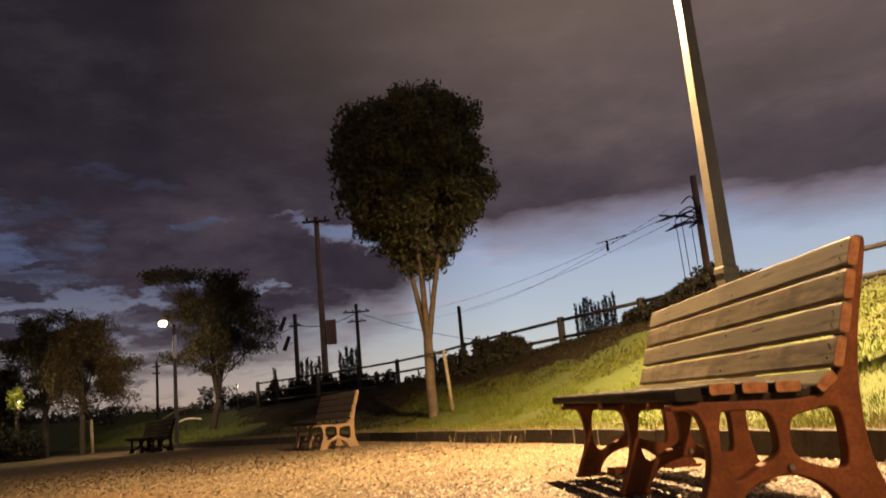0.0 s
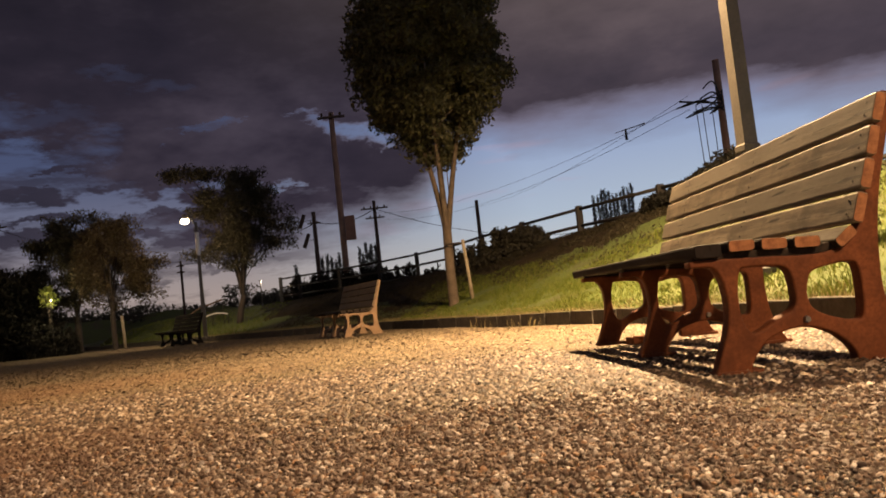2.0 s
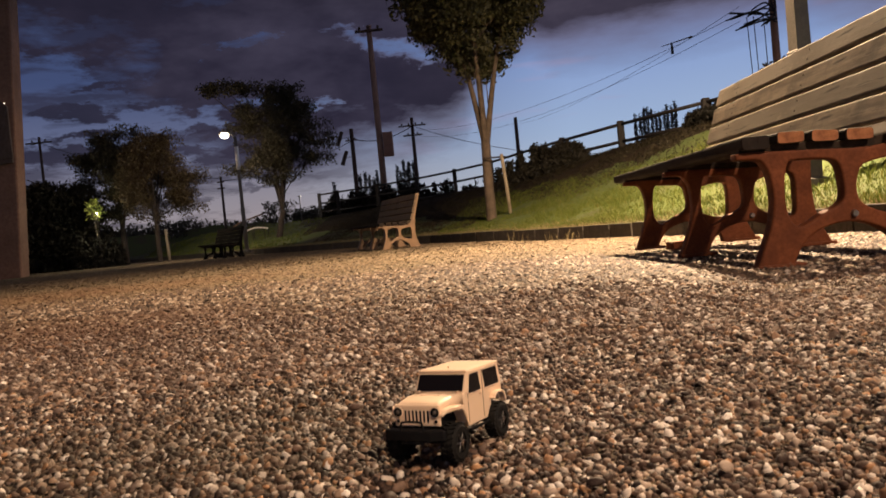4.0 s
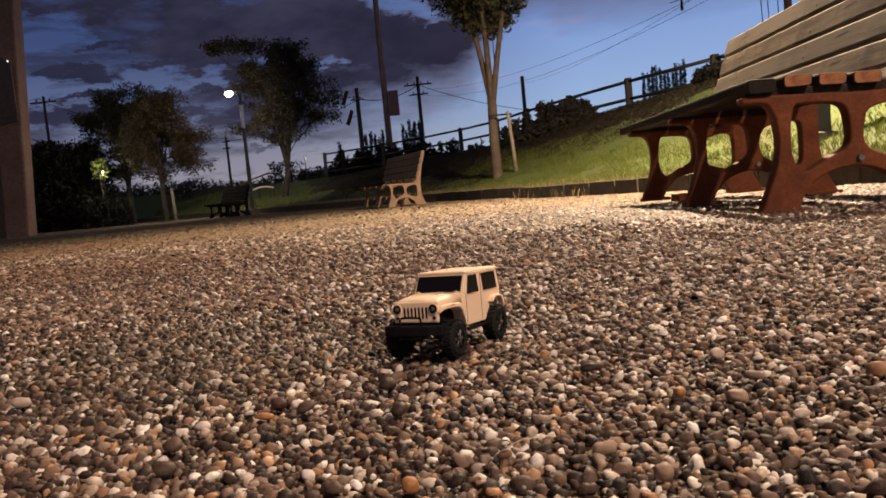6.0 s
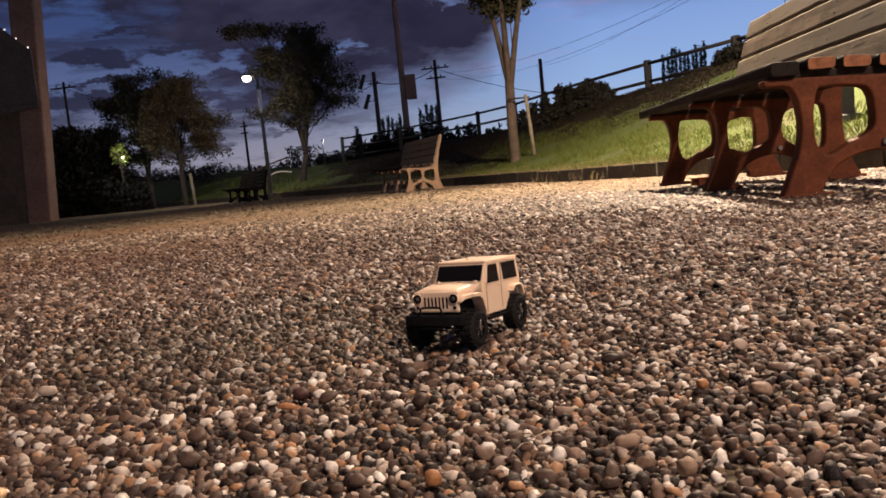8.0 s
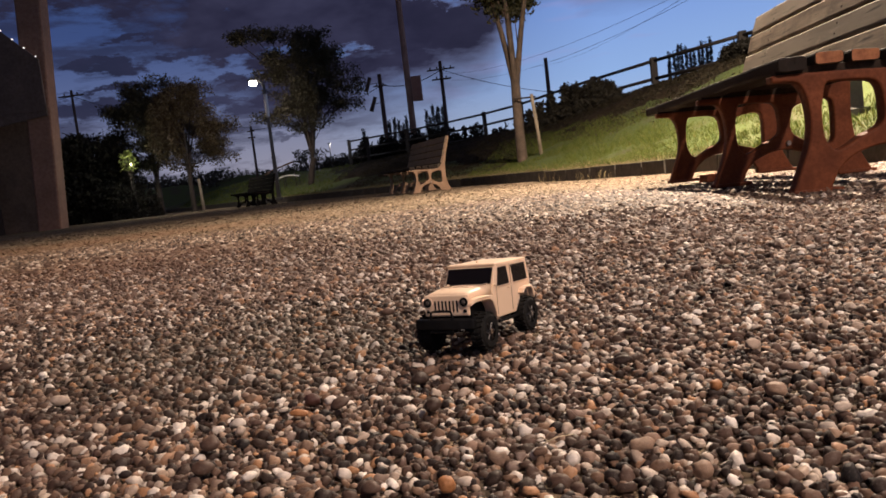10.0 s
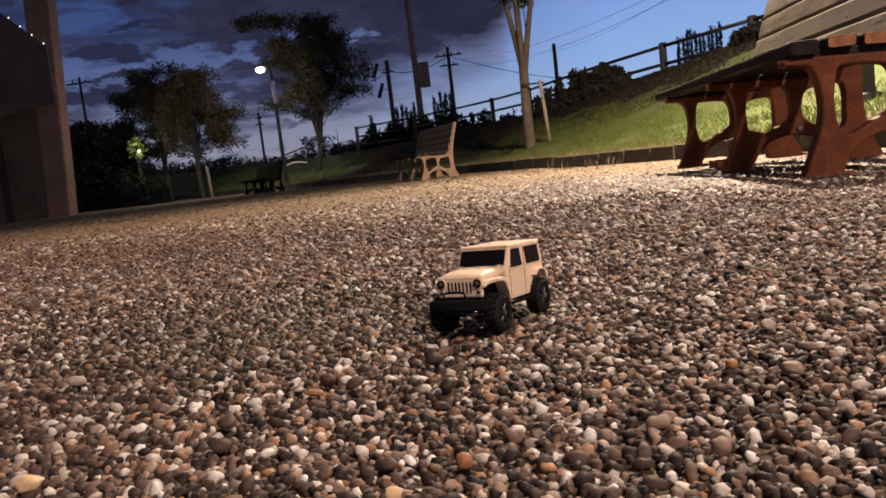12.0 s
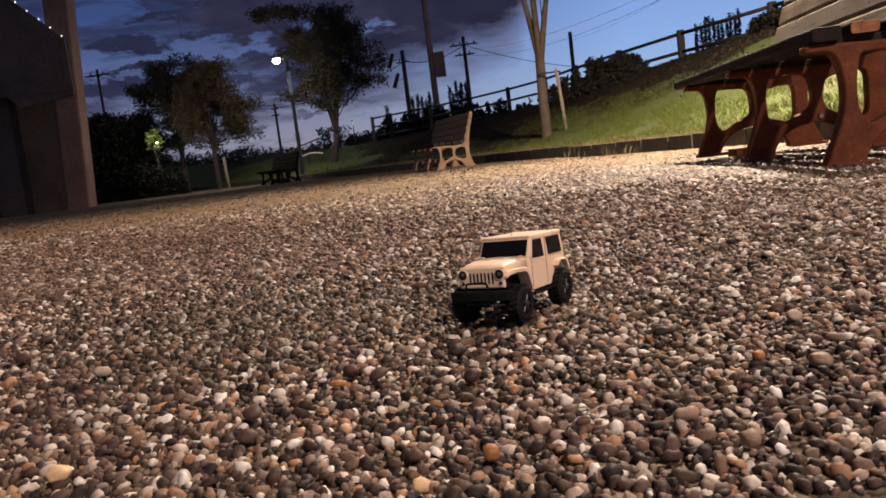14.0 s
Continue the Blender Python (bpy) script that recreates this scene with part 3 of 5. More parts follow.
def build_kerb():
    """Cast kerb stones laid end to end along the line, the near ones as parts."""
    pts = [Vector((p[0], p[1], gz(p[0], p[1]))) for p in LINE]
    dense = [pts[0]]
    for a, b in zip(pts, pts[1:]):
        k = max(1, int((b - a).length / 0.05))
        dense += [a.lerp(b, (i + 1) / k) for i in range(k)]
    kerb = empty("kerb", Matrix(), "low concrete kerb edging the grass bank", "kerb", kind="structure")
    start, i = dense[0], 0
    rnd = random.Random(5)
    for q in dense:
        if (q - start).length >= 0.6:
            mid, d = (start + q) / 2, (q - start).normalized()
            yaw = math.atan2(d.y, d.x)
            b = bm_box((0.599, 0.13, KERB_H + 0.12), (0, 0, (KERB_H - 0.12) / 2), None, 0.003)
            o = part("kerb_stone", b, M_KERB, kerb)
            o.matrix_basis = Matrix.Translation(mid + Vector((-d.y, d.x, 0)) * -0.065 + Vector((0, 0, rnd.uniform(-0.002, 0.002)))) @ Matrix.Rotation(yaw + rnd.uniform(-0.003, 0.003), 4, "Z")
            start = q


def bank_point(p, t):
    """Height of the bank at fraction t from kerb to crest."""
    k, c = np.array(p[0:2]), np.array(p[2:4])
    z0 = gz(*k) + KERB_H - 0.01
    xy = k + (c - k) * t
    s = t * t * (3 - 2 * t)
    return np.array([xy[0], xy[1], z0 + (p[4] - z0) * (0.45 * t + 0.55 * s)])


def build_bank():
    ts = np.concatenate([[0.015], np.linspace(0.03, 1, 26)])
    rows = []
    for j, p in enumerate(LINE):
        row = []
        for t in ts:
            q = bank_point(p, t)
            w = 0.05 * min(1, t * 6) * noise.noise(Vector((q[0] * 0.9, q[1] * 0.9, 3.1))) + 0.02 * min(1, t * 6) * noise.noise(Vector((q[0] * 4, q[1] * 4, 1.1)))
            q[2] += w * 1.5
            row.append(q)
        n = np.array(p[2:4]) - np.array(p[0:2])
        n /= np.linalg.norm(n)
        for dist, z in ((2.0, p[4] + 0.02), (5.0, p[4]), (12.0, -0.3)):
            row.append(np.array([*(np.array(p[2:4]) + n * dist), z]))
        rows.append(row)
    V = np.array(rows)
    k, n = V.shape[:2]
    i = (np.arange(k - 1)[:, None] * n + np.arange(n - 1)[None]).ravel()
    F = np.stack([i, i + n, i + n + 1, i + 1], -1)
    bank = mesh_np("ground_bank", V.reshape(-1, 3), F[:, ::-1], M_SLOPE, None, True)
    # upper part in darker earth: its missing lamplight is put into the colour
    bank.data.materials.append(M_UNLIT_BANK)
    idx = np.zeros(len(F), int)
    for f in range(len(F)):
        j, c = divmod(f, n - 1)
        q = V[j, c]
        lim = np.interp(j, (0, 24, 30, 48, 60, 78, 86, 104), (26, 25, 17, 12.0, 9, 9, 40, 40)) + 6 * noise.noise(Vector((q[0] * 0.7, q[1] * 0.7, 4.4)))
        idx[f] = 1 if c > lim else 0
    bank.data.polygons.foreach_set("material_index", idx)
    tagged(bank, "grassy embankment rising behind the kerb to a fence", "embankment", kind="structure")


build_kerb()
build_bank()

SAMPLES = np.array([bank_point(p, t) for p in LINE for t in np.linspace(0, 1, 41)])


def surf(x, y):
    """Height of whatever ground lies at a plan place."""
    d = (SAMPLES[:, 0] - x) ** 2 + (SAMPLES[:, 1] - y) ** 2
    i = int(d.argmin())
    return float(SAMPLES[i, 2]) if d[i] < 0.6 ** 2 else gz(x, y)


# ---- benches ----
BENCH_L = 2.14
FRAMES_Y = (0.05, 0.93, 1.80)


def bench_frame_loops():
    """Side outline of the cast end frame and its three openings, depth by height."""
    outline = smooth_loop([(-0.010, 0.347), (-0.014, 0.358), (-0.004, 0.368), (0.10, 0.366), (0.25, 0.358), (0.36, 0.352), (0.444, 0.358), (0.500, 0.384), (0.536, 0.422), (0.553, 0.470), (0.582, 0.585), (0.616, 0.700),
                           (0.656, 0.818), (0.670, 0.848), (0.690, 0.850), (0.704, 0.826), (0.668, 0.690), (0.632, 0.568), (0.606, 0.440), (0.596, 0.345), (0.593, 0.226), (0.608, 0.120), (0.640, 0.045), (0.660, 0.0),
                           (0.580, -0.002), (0.488, 0.0), (0.478, 0.028), (0.452, 0.066), (0.406, 0.102), (0.340, 0.124), (0.272, 0.122), (0.209, 0.099), (0.168, 0.060), (0.146, 0.020), (0.138, 0.0),
                           (0.08, -0.002), (0.028, 0.0), (0.036, 0.026), (0.062, 0.090), (0.083, 0.150), (0.092, 0.210), (0.090, 0.258), (0.081, 0.304), (0.060, 0.338), (0.025, 0.345)], 4)
    front = smooth_loop([(0.142, 0.320), (0.168, 0.331), (0.250, 0.327), (0.294, 0.312), (0.308, 0.255), (0.302, 0.192), (0.241, 0.160), (0.188, 0.130), (0.156, 0.128), (0.133, 0.168), (0.129, 0.245)], 4)
    rear = smooth_loop([(0.352, 0.255), (0.368, 0.294), (0.412, 0.309), (0.490, 0.317), (0.519, 0.298), (0.523, 0.212), (0.518, 0.152), (0.495, 0.132), (0.413, 0.152), (0.363, 0.181), (0.349, 0.215)], 4)
    return [outline, front, rear]


def bm_slat(w, h, length, rnd):
    """A worn plank along y with rounded, slightly uneven edges."""
    e = min(w, h) * 0.24
    ring = [(-w / 2 + e, -h / 2), (w / 2 - e, -h / 2), (w / 2 - e * 0.3, -h / 2 + e * 0.3), (w / 2, -h / 2 + e), (w / 2, h / 2 - e), (w / 2 - e * 0.3, h / 2 - e * 0.3),
            (w / 2 - e, h / 2), (-w / 2 + e, h / 2), (-w / 2 + e * 0.3, h / 2 - e * 0.3), (-w / 2, h / 2 - e), (-w / 2, -h / 2 + e), (-w / 2 + e * 0.3, -h / 2 + e * 0.3)]
    bm, rows, off = bmesh.new(), [], rnd.uniform(0, 50)
    ys = [-length / 2, -length / 2 + 0.004] + [-length / 2 + length * k / 40 for k in range(1, 40)] + [length / 2 - 0.004, length / 2]
    for k, y in enumerate(ys):
        g = 0.93 if k in (0, len(ys) - 1) else 1.0
        row = []
        for i, (x, z) in enumerate(ring):
            q = Vector((x * 20 + off, y * 7, z * 20))
            row.append(bm.verts.new((x * g + 0.0016 * noise.noise(q), y, z * g + 0.0022 * noise.noise(q * 1.3 + Vector((9, 3, 1))))))
        rows.append(row)
    n = len(ring)
    for a, b in zip(rows, rows[1:]):
        for i in range(n):
            bm.faces.new((a[i], a[(i + 1) % n], b[(i + 1) % n], b[i]))
    bm.faces.new(rows[0][::-1])
    bm.faces.new(rows[-1])
    bmesh.ops.recalc_face_normals(bm, faces=bm.faces)
    return bm


def build_bench(m, label, iron, wood):
    bench = empty("park_bench", m, label, "bench", "park benches")
    rnd = random.Random(3)
    stand = Matrix(((1, 0, 0, 0), (0, 0, 1, 0), (0, 1, 0, 0), (0, 0, 0, 1)))
    loops = bench_frame_loops()
    for y in FRAMES_Y:
        f = plate("end_frame", loops, 0.021, 0.007, iron, bench, Matrix.Translation((0, y, 0)) @ stand)
        # dark strip filling the gap between the casting and the seat slats
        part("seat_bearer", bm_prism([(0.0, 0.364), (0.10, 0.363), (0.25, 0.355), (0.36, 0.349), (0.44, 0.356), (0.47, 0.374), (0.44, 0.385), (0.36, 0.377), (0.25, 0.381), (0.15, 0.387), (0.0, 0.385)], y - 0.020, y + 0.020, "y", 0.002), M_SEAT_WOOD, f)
        b = bmesh.new()
        bmesh.ops.create_cone(b, cap_ends=True, segments=10, radius1=0.012, radius2=0.009, depth=0.014, matrix=Matrix.Translation((0.333, y - 0.033, 0.150)) @ Matrix.Rotation(math.pi / 2, 4, "X"))
        part("bolt", b, M_BOLT, f)
        for u in (0.10, 0.60):
            part("foot_plate", bm_box((0.15, 0.075, 0.014), (u, y, 0.005), None, 0.003), iron, f)
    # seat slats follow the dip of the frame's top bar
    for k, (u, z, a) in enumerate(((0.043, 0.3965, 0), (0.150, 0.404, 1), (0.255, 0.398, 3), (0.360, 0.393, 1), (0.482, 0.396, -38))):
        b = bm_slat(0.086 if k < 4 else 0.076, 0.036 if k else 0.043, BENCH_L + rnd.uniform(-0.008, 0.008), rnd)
        o = part("seat_slat", b, M_SILHOUETTE if wood is M_SILHOUETTE else M_REAR_WOOD if k == 4 else M_SEAT_WOOD, bench)
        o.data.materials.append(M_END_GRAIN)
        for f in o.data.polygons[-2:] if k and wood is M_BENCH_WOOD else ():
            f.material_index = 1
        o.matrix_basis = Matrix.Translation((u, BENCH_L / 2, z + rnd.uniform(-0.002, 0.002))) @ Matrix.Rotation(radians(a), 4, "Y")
    # back slats lean with the frame
    d = Vector((0.142, 0, 0.43)).normalized()
    tilt = math.atan2(d.x, d.z)
    for k in range(4):
        c = Vector((0.538, 0, 0.445)) + d * (0.040 + 0.1105 * k)
        b = bm_slat(0.034, 0.098, BENCH_L + rnd.uniform(-0.012, 0.012), rnd)
        o = part("back_slat", b, wood, bench)
        if wood is M_BENCH_WOOD:
            o.data.materials.append(M_END_GRAIN)
            for f in o.data.polygons[-2:]:
                f.material_index = 1
        o.matrix_basis = Matrix.Translation((c.x - 0.006, BENCH_L / 2, c.z)) @ Matrix.Rotation(tilt + rnd.uniform(-0.01, 0.01), 4, "Y") @ Matrix.Rotation(rnd.uniform(-0.0015, 0.0015), 4, "X")
        for y in FRAMES_Y:
            for e in (-0.022, 0.022):
                s = bmesh.new()
                bmesh.ops.create_cone(s, cap_ends=True, segments=8, radius1=0.0042, radius2=0.0034, depth=0.003,
                                      matrix=Matrix.Translation((-0.0172, y - BENCH_L / 2, e)) @ Matrix.Rotation(-math.pi / 2, 4, "Y"))
                part("screw", s, M_RUST, o)
    return bench


BX, BY = 0.952, 2.14
build_bench(pose(BX, BY, gz(1.15, 3.0) + 0.002), "rust-red iron bench with weathered wooden slats beside the kerb", M_IRON, M_BENCH_WOOD)
x, y = spot(-0.0905, 12.3)
build_bench(pose(x - 0.12, y, gz(x, y) + 0.002, 0, 0, 21), "tan iron bench with wooden slats at the grass edge", M_IRON_TAN, M_DIM_WOOD)
build_bench(pose(-6.66, 20.8, gz(-6.66, 20.8) - 0.02, 0, 0, 36), "iron bench with wooden slats far along the kerb, coloured as a dark silhouette", M_SILHOUETTE, M_SILHOUETTE)


def broken_brick(x, y, size, turn, seed):
    rnd = random.Random(seed)
    b = bm_box(size, (0, 0, size[2] * 0.45), None, 0.006)
    for v in b.verts:
        v.co += Vector((rnd.uniform(-1, 1), rnd.uniform(-1, 1), rnd.uniform(-1, 1))) * 0.006
    o = obj("brick_fragment", b, M_IRON)
    o.matrix_world = pose(x, y, gz(x, y), 0, 0, turn)
    tagged(o, "dark red broken brick lying on the gravel", "brick", "broken bricks")


broken_brick(1.241, 4.10, (0.11, 0.07, 0.04), 20, 4)
broken_brick(1.33, 4.16, (0.06, 0.05, 0.03), -35, 5)


# ---- street lamps ----
def square_tube(pts, radii, turn):
    bm = bm_tube(pts, radii, 4)
    bmesh.ops.rotate(bm, cent=(0, 0, 0), matrix=Matrix.Rotation(radians(turn), 3, "Z"), verts=bm.verts)
    return bm


def street_lamp(base, head, label, dim=(0.088, 0.05), collar=1.25, turn=55, steel=None, gleam_band=False):
    """A square tapered pole with a collar, a short arm and a flat lantern over the plaza."""
    bx, by, bz = base
    steel = steel or M_POLE
    lamp = empty("street_lamp", Matrix.Translation(base), label, "street lamp", "street lamps")
    top = head[2] - bz - 0.12
    part("pole", square_tube([(0, 0, -0.05), (0, 0, collar)], [dim[0] * 1.1, dim[0] * 1.1], turn), steel, lamp)
    part("shaft", square_tube([(0, 0, collar), (0, 0, collar + 0.02), (0, 0, top), (0, 0, top + 0.02)], [dim[0], dim[0], dim[1], dim[1] * 0.6], turn), steel, lamp)
    part("collar", square_tube([(0, 0, collar - 0.02), (0, 0, collar - 0.012), (0, 0, collar + 0.03), (0, 0, collar + 0.045)], [dim[0], dim[0] * 1.2, dim[0] * 1.2, dim[0] * 0.98], turn), steel, lamp)
    part("base_flange", bm_tube([(0, 0, -0.05), (0, 0, 0.015), (0, 0, 0.03)], [dim[0] * 1.7, dim[0] * 1.7, dim[0] * 1.1], 16), steel, lamp)
    # lamp's gleam on the upper pole, put in as a pale band
    if gleam_band:
        part("gleam_band", bm_tube([(0, 0, top - 0.95), (0, 0, top - 0.93), (0, 0, top - 0.30), (0, 0, top - 0.28)], [dim[1], dim[1] * 1.12, dim[1] * 1.12, dim[1]], 14), M_RAMP, lamp, "pale band put in for the lamp's gleam on the pole")
    hx, hy = head[0] - bx, head[1] - by
    d = Vector((hx, hy, 0)).normalized()
    end = Vector((hx, hy, head[2] - bz)) - d * 0.2
    part("arm", bm_tube(curve_line([(0, 0, top - 0.1), (d.x * 0.08, d.y * 0.08, top + 0.06), tuple(end)], 5), 0.025, 10), steel, lamp, "", True)
    yaw = math.atan2(d.y, d.x)
    m = Matrix.Translation((hx, hy, head[2] - bz)) @ Matrix.Rotation(yaw, 4, "Z")
    b = bm_prism([(-0.20, -0.08), (-0.13, -0.11), (0.10, -0.11), (0.15, -0.07), (0.15, 0.07), (0.10, 0.11), (-0.13, 0.11), (-0.20, 0.08)], 0.015, 0.065, "z", 0.02)
    bmesh.ops.transform(b, matrix=m, verts=b.verts)
    h = part("lantern", b, steel, lamp)
    b = bmesh.new()
    bmesh.ops.create_uvsphere(b, u_segments=16, v_segments=8, radius=0.11, matrix=m @ Matrix.Translation((0, 0, -0.05)) @ Matrix.Diagonal((1.15, 0.9, 0.8, 1)))
    part("diffuser", b, M_GLOW, h, "glowing warm white diffuser", True)
    return lamp


x, y = spot(0.4455, 6.25)
street_lamp((x, y, surf(x, y)), LAMP_A, "brown steel lamp post lit above the bench", (0.084, 0.062), 1.24 - surf(x, y))
x, y = spot(-0.273, 22.6)
street_lamp((x, y, surf(x, y)), LAMP_B, "brown steel lamp post glowing on the far grass", (0.07, 0.05), 1.2, 55, M_POLE, True)
street_lamp((LAMP_D[0] + 0.7, LAMP_D[1], surf(LAMP_D[0] + 0.7, LAMP_D[1])), LAMP_D, "brown steel lamp post lit behind the kerb", (0.084, 0.062), 1.1)
# added post that carries the unseen fill lamp
street_lamp((LAMP_C[0] - 0.8, LAMP_C[1], 0), LAMP_C, "added brown steel lamp post, unseen, lit behind the camera", (0.088, 0.055), 1.2)


# ---- the toy car ----
def cyl(r, depth, at, axis, seg=20, r2=None, bm=None):
    b = bmesh.new()
    rot = {"x": Matrix.Rotation(math.pi / 2, 4, "Y"), "y": Matrix.Rotation(math.pi / 2, 4, "X"), "z": Matrix()}[axis]
    bmesh.ops.create_cone(b, cap_ends=True, segments=seg, radius1=r, radius2=r if r2 is None else r2, depth=depth, matrix=Matrix.Translation(at) @ rot)
    return join(bm, b)


def build_car():
    car = empty("toy_car", pose(0.0605, 0.3879, -0.0003, 0, 0, -116.3) @ pose(0, 0, 0, 0, -3.64, 0) @ pose(0, 0, 0, 0.88, 0, 0), "cream plastic toy off-roader with black tyres on the gravel", "toy car")
    W = 0.0252
    # tub with the rear wheel arches cut out
    tub = [(-0.0565, 0.0330), (-0.0520, 0.0325), (-0.0490, 0.0372), (-0.0440, 0.0395), (-0.0385, 0.0392), (-0.0350, 0.0360), (-0.0315, 0.0270), (-0.0275, 0.0216), (-0.0230, 0.0208), (0.0130, 0.0206),
           (0.0170, 0.0225), (0.0205, 0.0360), (0.0205, 0.0500), (-0.0580, 0.0490)]
    body = part("body", bm_prism(tub, -W, W, "y", 0.0012), M_BODY, car)
    # hood, narrowing to the grille
    b = bmesh.new()
    lo = []
    for x, w, z0, z1 in ((0.0185, 0.0242, 0.0405, 0.0512), (0.034, 0.0232, 0.0405, 0.0506), (0.050, 0.0217, 0.0400, 0.0492), (0.0560, 0.0211, 0.0395, 0.0482), (0.0582, 0.0209, 0.0390, 0.0468)):
        lo.append([b.verts.new((x, s * w, z)) for s, z in ((-1, z0), (-1, z1 - 0.0026), (-0.95, z1 - 0.0008), (-0.84, z1), (0, z1 + 0.0007), (0.84, z1), (0.95, z1 - 0.0008), (1, z1 - 0.0026), (1, z0))])
    for p, q in zip(lo, lo[1:]):
        for k in range(9):
            b.faces.new((p[k], q[k], q[(k + 1) % 9], p[(k + 1) % 9]))
    b.faces.new(lo[0])
    b.faces.new(lo[-1][::-1])
    bmesh.ops.recalc_face_normals(b, faces=b.faces)
    hood = part("hood", b, M_BODY, car, "", True)
    part("hood_vent", bm_box((0.010, 0.020, 0.0012), (0.031, 0, 0.0511), Matrix.Rotation(0.05, 4, 'Y'), 0.0004), M_BODY, hood)
    for s in (-1, 1):
        part("screen_hinge", bm_box((0.0030, 0.0028, 0.0014), (0.0210, s * 0.0190, 0.0517), None, 0.0004), M_BODY, hood)
    # grille panel with seven slots and a dark recess behind them
    g = part("grille", bm_box((0.0030, 0.0440, 0.0182), (0.0582, 0, 0.0382), None, 0.0014), M_BODY, car)
    for k in range(7):
        part("grille_slot", bm_box((0.0012, 0.0015, 0.0098), (0.0595, (k - 3) * 0.0036, 0.0376), None, 0.0003), M_BLACK, g)
    for s in (-1, 1):
        h = part("headlight", cyl(0.0045, 0.0016, (0.0597, s * 0.0178, 0.0411), "x", 24), M_BODY, car)
        part("lamp_ring", cyl(0.0039, 0.0008, (0.0605, s * 0.0178, 0.0411), "x", 24), M_BLACK, h)
        part("lamp_lens", cyl(0.0026, 0.0010, (0.0609, s * 0.0178, 0.0411), "x", 20, 0.0012), M_LENS, h)
        part("marker_lamp", cyl(0.0015, 0.0010, (0.0599, s * 0.0182, 0.0335), "x", 14), M_BLACK, car)
        # front fender: a flat flare over the tyre, tucked in at the nose and dropping behind the wheel
        f = [(0.0600, 0.0372), (0.0600, 0.0392), (0.0560, 0.0425), (0.0480, 0.0436), (0.0360, 0.0436), (0.0310, 0.0418), (0.0255, 0.0330), (0.0195, 0.0222), (0.0215, 0.0216), (0.0262, 0.0262), (0.0325, 0.0375), (0.0375, 0.0402), (0.0480, 0.0408), (0.0555, 0.0398)]
        b = bm_prism(f, s * 0.0195, s * 0.0312, "y", 0.0006)
        for v in b.verts:
            if abs(v.co.y) > 0.024:
                v.co.y *= 1 - 0.20 * min(1.0, max(0.0, (v.co.x - 0.0460) / 0.0120)) ** 1.5
                v.co.y *= 1 - 0.16 * min(1.0, max(0.0, (0.0270 - v.co.x) / 0.0075))
        part("front_fender", b, M_BODY, car)
        r = [(-0.0545, 0.0300), (-0.0560, 0.0345), (-0.0530, 0.0405), (-0.0470, 0.0428), (-0.0365, 0.0428), (-0.0325, 0.0412), (-0.0300, 0.0370), (-0.0312, 0.0362), (-0.0345, 0.0394), (-0.0385, 0.0410), (-0.0462, 0.0408), (-0.0505, 0.0388), (-0.0528, 0.0345)]
        part("rear_fender", bm_prism(r, s * 0.0250, s * 0.0306, "y", 0.0006), M_BODY, car)
        part("mirror_stub", bm_box((0.0020, 0.0016, 0.0016), (0.0160, s * 0.0258, 0.0500), None, 0.0004), M_BODY, car)
    # cab: steep screen, upright back
    cab = [(0.0190, 0.0495), (0.0102, 0.0670), (-0.0545, 0.0670), (-0.0580, 0.0485)]
    taper = lambda z: 1 - 0.045 * max(0.0, (z - 0.0490) / 0.0180)
    b = bm_prism(cab, -W, W, "y", 0.0010)
    for v in b.verts:
        v.co.y *= taper(v.co.z)
    c = part("cab", b, M_BODY, car)
    # roof, a little proud of the cab with a rounded rim and two shallow ribs
    b = bm_box((0.0670, 0.0488, 0.0030), (-0.0222, 0, 0.0676), None, 0.0014, 3)
    roof = part("roof", b, M_BODY, car)
    for s in (-1, 1):
        part("rain_gutter", bm_box((0.0600, 0.0009, 0.0008), (-0.0225, s * 0.0246, 0.0664), None, 0.0003), M_BODY, roof)
    part("aerial_stub", cyl(0.0008, 0.0022, (-0.002, 0.0, 0.0700), "z", 8), M_BODY, roof)
    # windscreen lies on the leaning face, in a raised frame
    lean = math.atan2(0.0088, 0.0175)
    tip = Matrix.Translation((0.01475, 0, 0.0583)) @ Matrix.Rotation(-lean, 4, "Y")
    b = bm_box((0.0008, 0.0456, 0.0154), (0.0003, 0, 0), None, 0.0003)
    for v in b.verts:
        v.co.y *= 1 - 0.6 * max(0.0, v.co.z) * 3
    bmesh.ops.transform(b, matrix=tip, verts=b.verts)
    w = part("windscreen", b, M_TINT, c)
    for s in (-1, 1):
        for quad in ([(0.0112, 0.0486), (0.0060, 0.0646), (-0.0106, 0.0646), (-0.0123, 0.0486)], [(-0.0217, 0.0486), (-0.0202, 0.0646), (-0.0491, 0.0646), (-0.0510, 0.0486)]):
            b = bm_prism(quad, -0.0004, 0.0004, "y", 0.0002)
            for v in b.verts:
                v.co.y += s * (W * taper(v.co.z) + 0.0002)
            part("side_window", b, M_TINT, c)
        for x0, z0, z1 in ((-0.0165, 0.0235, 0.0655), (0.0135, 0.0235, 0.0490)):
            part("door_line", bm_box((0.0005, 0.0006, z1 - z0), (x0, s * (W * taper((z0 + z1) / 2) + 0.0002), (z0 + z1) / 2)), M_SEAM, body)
        part("window_ledge", bm_box((0.0262, 0.0008, 0.0007), (-0.0006, s * (W + 0.0003), 0.0479), None, 0.0002), M_BODY, body)
        part("window_ledge", bm_box((0.0310, 0.0008, 0.0007), (-0.0363, s * (W + 0.0003), 0.0479), None, 0.0002), M_BODY, body)
